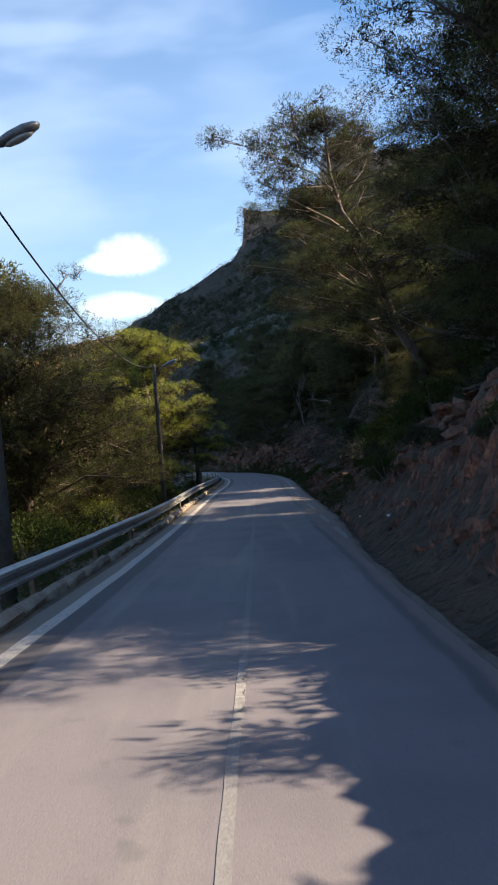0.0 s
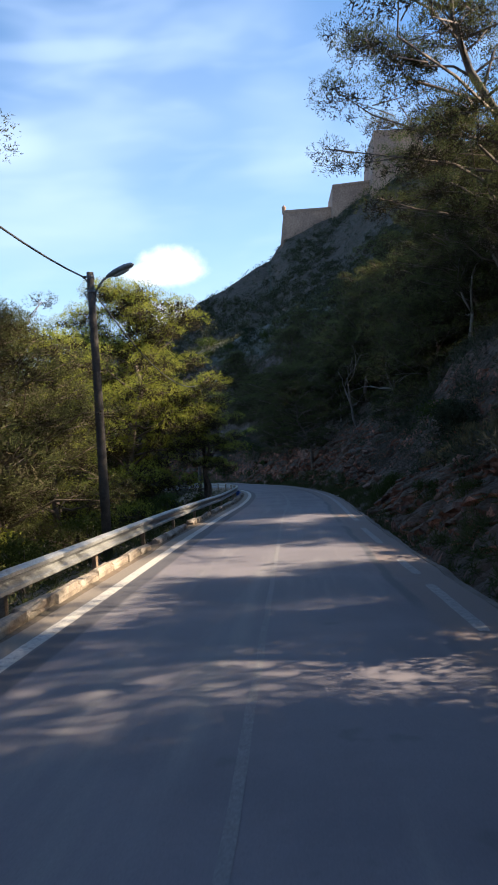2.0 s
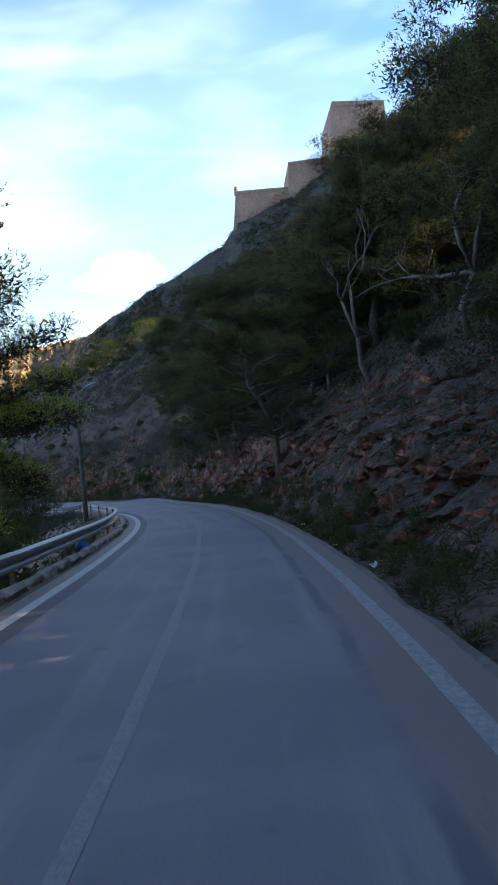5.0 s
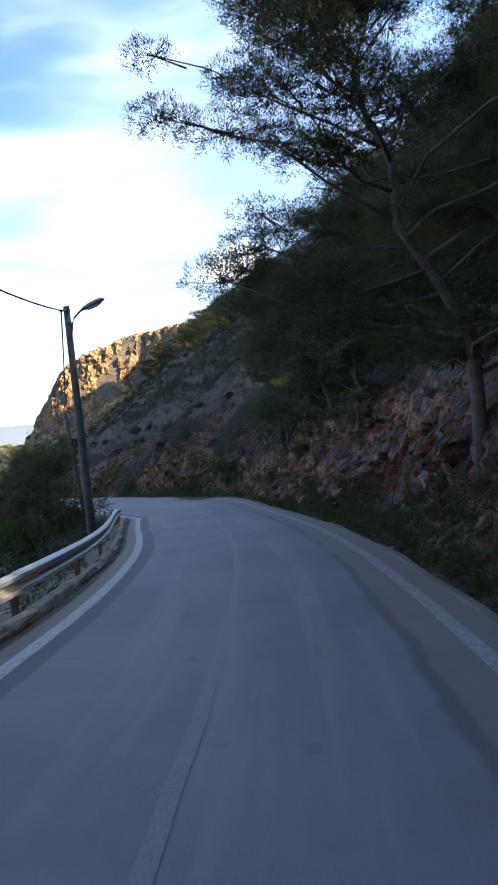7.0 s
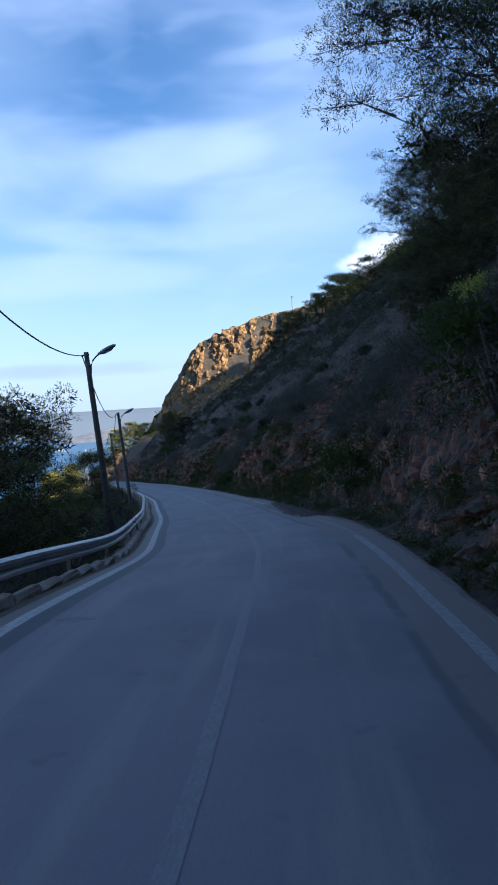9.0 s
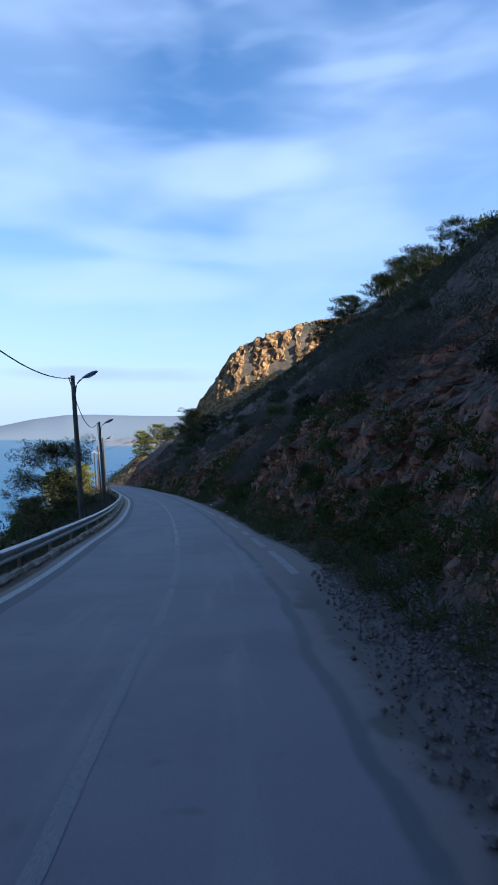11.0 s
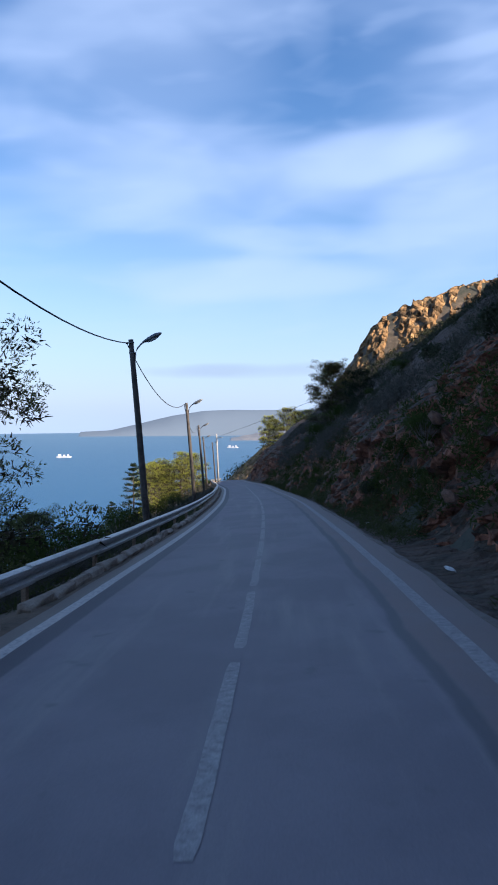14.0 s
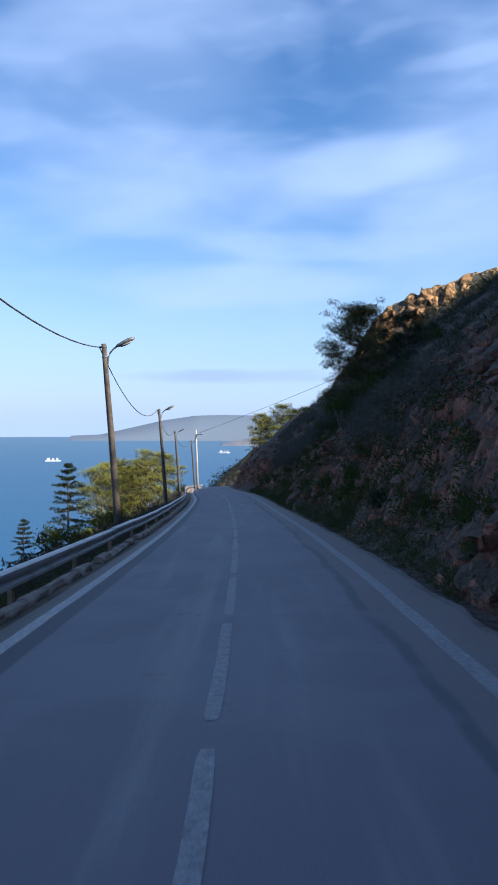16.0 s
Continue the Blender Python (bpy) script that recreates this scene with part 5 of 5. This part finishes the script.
    # weeds along the ditch
    for i in range(46):
        s = rng.choice((rng.uniform(8, 48), rng.uniform(98, 130), rng.uniform(138, 200)))
        p = on_road(s, rng.uniform(3.6, 4.5))
        put(rng.choice(("dry", "round", "round")), p[0], p[1], rng.uniform(0, 360), rng.uniform(0.22, 0.5))


def build_scrub():
    """Low scrub all over the slopes, as one mass of leaves for each slope."""
    rng = np.random.default_rng(30)

    def mass(name, x, y, size, per, leaf, width, mat, label, lift=0.3, z=None):
        z = ground_height(x, y) if z is None else z
        tri = leaf_cloud(rng, np.stack([x, y, z + size * lift], 1), size, per, leaf, width, 0.75)
        tagged(triangles(name, tri, mat), label, "scrub", kind="stuff")

    s = rng.uniform(0, 100, 1100)
    v = 4.6 + 10 * rng.random(1100) + 2.4 * ease(s, 48, 56) * (1 - ease(s, 86, 92))
    p = on_road(s, v)
    mass("bank_scrub", p[:, 0], p[:, 1], rng.uniform(0.25, 0.75, 1100), 70, 0.16, 0.03, M_SCRUB, "grey-green scrub covering the top of the bank")
    for mat, lo, hi, count, label in ((M_DRY, 24, 60, 520, "dry grey brush on the spur above the road"), (M_STRAW, 27, 45, 90, "tufts of straw-coloured grass on the lip of the bank, paled with painted sunlight"), (M_SCRUB, 54, 90, 150, "scrub growing between the rocks of the bank")):
        s, v = rng.uniform(lo, hi, count), 4.7 + 7.5 * rng.random(count)
        p = on_road(s, v)
        mass("bank_scrub", p[:, 0], p[:, 1], rng.uniform(0.2, 0.6, count), 60, 0.17, 0.014, mat, label, 0.4)
    for count, mat, per, label in ((1500, M_SCRUB, 76, "dense grey-green scrub above the red rock"), (1500, M_DRY, 76, "dry grey brush among the scrub on the slope")):
        s, v = rng.uniform(95, 235, count), 6.3 + 20 * rng.random(count) ** 1.2
        p = on_road(s, v)
        mass("bank_scrub", p[:, 0], p[:, 1], rng.uniform(0.25, 0.75, count) * (1 - 0.45 * ease(s, 165, 185)), per, 0.20, 0.013, mat, label, 0.5)
    s, v = rng.uniform(84, 228, 3600), 3.7 + 3.6 * rng.random(3600)
    keep = value_noise(s * 0.12, v * 0.5 + 2, 3) > 0.22 - 0.24 * ease(s, 121, 136)
    s, v = s[keep], v[keep]
    p, q = on_road(s, v), on_road(s, v + 0.75)
    mass("bank_scrub", p[:, 0], p[:, 1], rng.uniform(0.25, 0.55, len(s)), 52, 0.18, 0.014, M_DRY, "dark scrub clinging to the rock face", 0.2, ground_height(q[:, 0], q[:, 1]))
    s, v = rng.uniform(94, 225, 560), 3.7 + 1.4 * rng.random(560)
    p = on_road(s, v)
    mass("bank_scrub", p[:, 0], p[:, 1], rng.uniform(0.2, 0.5, 560), 80, 0.12, 0.022, M_BUSH, "dark weeds at the foot of the bank", 0.7)
    s, v = rng.uniform(-20, 285, 3600), 12 + 22 * rng.random(3600)
    p = on_road(s, v)
    mass("hillside_scrub", p[:, 0], p[:, 1], rng.uniform(0.4, 1.0, 3600) * (1 - 0.45 * ease(s, 160, 185)), 44, 0.30, 0.05, M_SCRUB, "grey-green scrub covering the hillside above the road")
    s, v = rng.uniform(40, 285, 2000), 32 + 50 * rng.random(2000)
    p = on_road(s, v)
    mass("hillside_scrub", p[:, 0], p[:, 1], rng.uniform(0.6, 1.7, 2000), 44, 0.42, 0.10, M_SCRUB, "distant scrub high on the hillside")
    x, y = rng.uniform(-160, 130, 7000), rng.uniform(215, 372, 7000)
    sv = nearest(x, y)
    keep = ((sv[1] > 34) | (y > 286)) & ((x > -72) | (y < 346)) & (np.hypot(sv[1], 0) > 12)
    mass("mountain_scrub", x[keep], y[keep], rng.uniform(0.7, 2.4, keep.sum()), 24, 0.55, 0.13, M_SCRUB, "scrub and small trees on the mountain flank", 0.45)
    x, y = rng.uniform(-78, 60, 4200), rng.uniform(225, 350, 4200)
    sv = nearest(x, y)
    keep = ((sv[1] > 34) | (y > 286)) & (value_noise(x * 0.05, y * 0.05 + 3, 3) > -0.12) & (y < brow_line(x) - 3)
    mass("mountain_scrub", x[keep], y[keep], 0.9 + 2.0 * rng.random(keep.sum()) ** 2, 44, 0.62, 0.20, M_SCRUB, "dark green bushes growing on the mountain flank", 0.5)
    s, v = rng.uniform(-20, 290, 1700), -(5 + 55 * rng.random(1700) ** 1.3)
    p = on_road(s, v)
    mass("seaward_scrub", p[:, 0], p[:, 1], rng.uniform(0.4, 1.2, 1700), 50, 0.22, 0.065, M_SCRUB, "scrub on the slope falling to the sea")
    s, v = rng.uniform(92, 250, 1500), -1.5 - 2.6 * rng.random(1500)
    p = on_road(s, v + left_edge(s))
    mass("verge_scrub", p[:, 0], p[:, 1], rng.uniform(0.2, 0.55, 1500), 60, 0.20, 0.015, M_DRY, "dry brush and grass standing behind the crash barrier", 0.5)
    # grass and weeds in the ditch and on the verge
    s, v = rng.uniform(0, 230, 3000), 2.95 + 1.2 * rng.random(3000)
    p = on_road(s, v + right_edge(s) - 2.62)
    keep = value_noise(s * 0.06, s * 0, 2) > -0.25 - 0.8 * (s > 45) * (s < 100)
    mass("ditch_grass", p[keep, 0], p[keep, 1], rng.uniform(0.08, 0.22, keep.sum()) * (1 + 0.5 * ease(s[keep], 90, 110)), 48, 0.15, 0.010, M_GRASS, "green weeds and grass in the ditch", 0.2)
    s, v = rng.uniform(0, 230, 900), -1.1 - 1.6 * rng.random(900)
    p = on_road(s, v + left_edge(s))
    mass("verge_grass", p[:, 0], p[:, 1], rng.uniform(0.1, 0.26, 900), 70, 0.14, 0.008, M_GRASS, "dry grass behind the crash barrier", 0.2)


# ---- stones ----
def stone_mesh(seed, mat, name="stone", fine=1):
    rng = random.Random(seed)
    bm = bmesh.new()
    bmesh.ops.create_icosphere(bm, subdivisions=fine, radius=1.0)
    for vt in bm.verts:
        p = vt.co * 1.6 + Vector((seed * 3.1, 0, 0))
        rough = 0.55 * abs(noise.noise(p)) + 0.35 * abs(noise.noise(p * 2.7)) if fine > 1 else 0
        vt.co = vt.co * (rng.uniform(0.7, 1.2) if fine == 1 else 0.75 + rough + rng.uniform(-0.05, 0.05))
        vt.co.x *= 1.25
        vt.co.z *= 0.75
    ob = part(name, bm, mat)
    me = ob.data
    bpy.data.objects.remove(ob)
    return me


def build_stones():
    rng = random.Random(4)
    meshes = [stone_mesh(i, M_ROCK) for i in range(5)] + [stone_mesh(9, M_GREYROCK, fine=3)]
    outcrop = empty("rock_outcrop", pose(0, 0, 0), "broken red stones jutting from the cut bank", "rocks", kind="structure")
    for i in range(230):
        s = rng.uniform(8, 210)
        v = rng.uniform(3.7, 6.2)
        p = on_road(s, v)
        z = on_ground(p[0], p[1])
        ob = new("stone", rng.choice(meshes[:5]))
        ob.parent = outcrop
        k = rng.uniform(0.07, 0.26)
        ob.matrix_world = pose(p[0], p[1], z + rng.uniform(-0.1, 0.25), rng.uniform(-40, 40), rng.uniform(-40, 40), rng.uniform(0, 360)) @ Matrix.Scale(k, 4)
    big = new("boulder", meshes[5])
    tagged(big, "pale weathered boulder lodged in the red bank", "boulder")
    big.matrix_world = pose(1.95, 79.2, -7.45, 10, 25, 60) @ Matrix.Diagonal((0.34, 0.24, 0.24, 1))
    # gravel and broken edge
    r = np.random.default_rng(6)
    n = 8200
    sp = 106.6 + 11 * r.random(n)
    s, v = np.concatenate([sp, r.uniform(0, 230, 900)]), np.concatenate([1.85 + 0.07 * np.abs(sp - 109) + 1.35 * r.random(n) ** 0.6, 2.7 + 0.9 * r.random(900)])
    p = on_road(s, v)
    z = np.where(v < 2.62, p[:, 2], ground_height(p[:, 0], p[:, 1])) + 0.01
    k = 0.006 + 0.036 * r.random(len(s)) ** 4
    oct_ = np.array([(1, 0, 0), (-1, 0, 0), (0, 1, 0), (0, -1, 0), (0, 0, 0.7), (0, 0, -0.7)])
    f = np.array([(0, 2, 4), (2, 1, 4), (1, 3, 4), (3, 0, 4), (2, 0, 5), (1, 2, 5), (3, 1, 5), (0, 3, 5)])
    V = np.stack([p[:, 0], p[:, 1], z], 1)[:, None, :] + oct_[None] * k[:, None, None] * r.uniform(0.7, 1.4, (len(s), 6, 1))
    tri = V[:, f].reshape(-1, 3, 3)
    tagged(triangles("gravel", tri, M_RUBBLE), "loose gravel along the broken road edge", "gravel", kind="stuff")


# ---- the fortress, the sea and what lies on it ----
def build_fort():
    e = empty("fortress", pose(0, 0, 0), "old stone fortress with sloping bastions on the mountain top", "fortress")

    def block(name, x0, x1, y0, y1, z0, z1a, z1b, batter=4.0, label=""):
        bm = bmesh.new()
        b = [(x0 - batter, y0 - batter, z0), (x1, y0 - batter, z0), (x1, y1, z0), (x0 - batter, y1, z0)]
        t = [(x0, y0, z1a), (x1, y0, z1b), (x1, y1, z1b), (x0, y1, z1a)]
        lo, hi = [bm.verts.new(p) for p in b], [bm.verts.new(p) for p in t]
        bm.faces.new(lo[::-1]), bm.faces.new(hi)
        for i in range(4):
            bm.faces.new((lo[i], lo[(i + 1) % 4], hi[(i + 1) % 4], hi[i]))
        bm.normal_update()
        ob = part(name, bm, M_FORT, e, label)
        bm = bmesh.new()
        box(bm, (x0 - 0.35, y0 - 0.35, min(z1a, z1b) - 1.3), (x1, y0 + 0.3, min(z1a, z1b) - 1.0))
        for vt in bm.verts:
            vt.co.z += (z1b - z1a) * (vt.co.x - x0) / (x1 - x0) if z1b > z1a else 0
        part("cordon", bm, M_FORT, ob)
        return ob

    block("bastion", 5.2, 27.4, 345, 372, 52, 84.4, 84.6, 4.2, "low bastion with a sharp sloping corner")
    block("curtain_wall", 27.4, 44.8, 338, 368, 58, 92.4, 93.4, 2.0)
    block("keep", 45.4, 66, 329, 362, 70, 111.5, 110.6, 3.6, "tall keep above the curtain wall")
    block("curtain_wall", 66, 100, 322, 350, 76, 102.0, 102.0, 2.0)
    bm = bmesh.new()
    tube(bm, [(5.4, 345.2, 82.5), (5.4, 345.2, 85.9), (5.4, 345.2, 86.6)], [0.9, 0.9, 0.2], 8)
    part("sentry_turret", bm, M_FORT, e, "small round corner turret")


def build_sea():
    bm = bmesh.new()
    n = 72
    rings = []
    for r in (0.0, 300, 900, 2000, 4930):
        if r == 0:
            rings.append([bm.verts.new((0, 0, SEA))])
        else:
            rings.append([bm.verts.new((r * math.cos(i * math.tau / n), r * math.sin(i * math.tau / n), SEA)) for i in range(n)])
    for i in range(n):
        bm.faces.new((rings[0][0], rings[1][i], rings[1][(i + 1) % n]))
        for a, b in zip(rings[1:], rings[2:]):
            bm.faces.new((a[i], b[i], b[(i + 1) % n], a[(i + 1) % n]))
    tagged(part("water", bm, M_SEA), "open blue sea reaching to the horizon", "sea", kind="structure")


def ridge(name, dist, az0, az1, heights, depth, mat, label, seed=0, rough=0.04):
    """A far range of hills across the water: a strip with a front slope and a top, standing in the sea."""
    n = 120
    az = np.linspace(az0, az1, n)
    h = np.interp(np.linspace(0, 1, n), np.linspace(0, 1, len(heights)), heights)
    h = h * (1 + rough * value_noise(np.arange(n) * 0.22 + seed, np.zeros(n), 4))
    rows = []
    for u, hh in ((0.0, -3.0), (0.12, 0.35), (0.45, 0.75), (1.0, 1.0), (2.0, 0.4)):
        d = dist + depth * u + rough * depth * value_noise(np.arange(n) * 0.1 + seed, np.full(n, u), 2) * (u > 0)
        a = np.radians(az)
        rows.append(np.stack([-d * np.sin(a), d * np.cos(a), SEA + (h * hh if hh > 0 else np.full(n, hh))], 1))
    A = np.stack(rows, 0)
    ob = sheet(name, A[..., 0], A[..., 1], A[..., 2], mat)
    tagged(ob, label, "headland", kind="structure")


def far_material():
    """Hills with the haze of miles of sea air mixed into their colour."""
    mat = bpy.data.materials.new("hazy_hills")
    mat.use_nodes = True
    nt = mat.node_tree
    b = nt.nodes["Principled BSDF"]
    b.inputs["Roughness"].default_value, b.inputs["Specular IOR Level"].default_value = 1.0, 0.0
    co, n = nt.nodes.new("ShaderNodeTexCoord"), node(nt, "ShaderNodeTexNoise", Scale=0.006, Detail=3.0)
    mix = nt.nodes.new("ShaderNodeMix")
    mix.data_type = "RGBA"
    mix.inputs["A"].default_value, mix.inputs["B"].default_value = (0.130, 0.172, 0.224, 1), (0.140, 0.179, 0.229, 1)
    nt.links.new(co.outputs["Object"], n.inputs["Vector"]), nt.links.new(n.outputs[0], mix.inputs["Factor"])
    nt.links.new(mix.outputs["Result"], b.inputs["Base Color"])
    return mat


def build_ship(az, dist, length):
    e = empty("ship", pose(-33 - dist * math.sin(radians(az)), 144 + dist * math.cos(radians(az)), SEA, 0, 0, az), "white ferry far out on the sea", "ship", "ships on the sea")
    L = length / 2
    bm = bmesh.new()
    prof = [(-L, 0.9), (-0.6 * L, 1), (0.6 * L, 1), (L, 0.08)]
    w = 0.09 * length
    lo = [bm.verts.new((x, sgn * w * k * 0.8, -0.5)) for sgn in (1,) for x, k in prof] + [bm.verts.new((x, -w * k * 0.8, -0.5)) for x, k in reversed(prof)]
    hi = [bm.verts.new((x * 1.03, w * k, 0.09 * length)) for x, k in prof] + [bm.verts.new((x * 1.03, -w * k, 0.09 * length)) for x, k in reversed(prof)]
    bm.faces.new(lo), bm.faces.new(hi[::-1])
    for i in range(8):
        bm.faces.new((lo[i], hi[i], hi[(i + 1) % 8], lo[(i + 1) % 8]))
    part("hull", bm, M_SHIP, e)
    for a, b, h in ((-0.8, -0.35, 0.24), (-0.1, 0.2, 0.2), (0.45, 0.7, 0.23)):
        bm = bmesh.new()
        box(bm, (a * L, -w * 0.7, 0.09 * length), (b * L, w * 0.7, h * length), 0.01 * length)
        part("deckhouse", bm, M_SHIP, e)


def build_litter():
    rng = random.Random(12)
    bm = bmesh.new()
    bmesh.ops.create_icosphere(bm, subdivisions=2, radius=0.17)
    for vt in bm.verts:
        vt.co *= rng.uniform(0.75, 1.2)
        vt.co.z *= 1.15
    bag = part("plastic_bag", bm, M_BLUE)
    tagged(bag, "crumpled blue plastic bag under the crash barrier", "bag")
    bag.location = on_road(63.2, left_edge(63.2) - 0.75, 0.1)
    bag.rotation_euler = (0.2, 0.1, 0.5)
    for s, v in ((15.5, 3.1), (19.0, 3.0), (33.5, 3.0), (36.0, 3.15), (57.8, 3.05), (61.2, 3.0), (66.5, 3.1), (78.0, 3.0), (84.0, 3.1), (141.0, 3.0), (150.5, 3.05), (160.0, 3.1)):
        bm = bmesh.new()
        bmesh.ops.create_grid(bm, x_segments=3, y_segments=3, size=0.11)
        for vt in bm.verts:
            vt.co.z += rng.uniform(-0.03, 0.06)
        bmesh.ops.solidify(bm, geom=bm.faces[:], thickness=0.006)
        ob = part("litter", bm, M_LITTER)
        tagged(ob, "scrap of white litter lying in the ditch", "litter", "litter in the ditch")
        p = on_road(s, v)
        ob.matrix_world = pose(p[0], p[1], on_ground(p[0], p[1]) + 0.05, rng.uniform(-25, 25), rng.uniform(-25, 25), rng.uniform(0, 360)) @ Matrix.Scale(rng.uniform(0.4, 0.7), 4)


def build_masts():
    for az, el, d, h in ((5.2, 5.3, 240, 9), (-2.2, 6.6, 240, 9), (13.4, 7.6, 340, 9), (5.3, 10.6, 330, 9)):
        cx, cy, cz = (0, 8, 0.5) if d == 240 else (-7.7, 99.5, -8.5)
        x, y = cx - d * math.sin(radians(az)), cy + d * math.cos(radians(az))
        if d != 240:
            y = min(y, 372)
        e = empty("power_pole", pose(x, y, on_ground(x, y)), "thin grey power pole on the mountainside", "utility pole", "power poles on the mountain")
        bm = bmesh.new()
        tube(bm, [(0, 0, -2), (0, 0, h)], [0.22, 0.16], 6)
        part("pole", bm, M_PALE, e)
        bm = bmesh.new()
        box(bm, (-0.9, -0.08, h - 0.6), (0.9, 0.08, h - 0.42))
        part("cross_arm", bm, M_PALE, e)


build_ground()
build_bank()
build_sea()
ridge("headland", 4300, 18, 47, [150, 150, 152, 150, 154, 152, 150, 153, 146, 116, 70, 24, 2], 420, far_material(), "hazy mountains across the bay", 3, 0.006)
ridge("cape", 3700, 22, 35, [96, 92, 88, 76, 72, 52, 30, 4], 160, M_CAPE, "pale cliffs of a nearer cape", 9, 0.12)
build_fort()
build_guard_rail()
build_lamps()
build_trees()
build_scrub()
build_masts()
build_ship(49.3, 2480, 50)
build_ship(35.7, 2930, 46)
build_litter()
build_stones()
build_kerbs()
build_road()
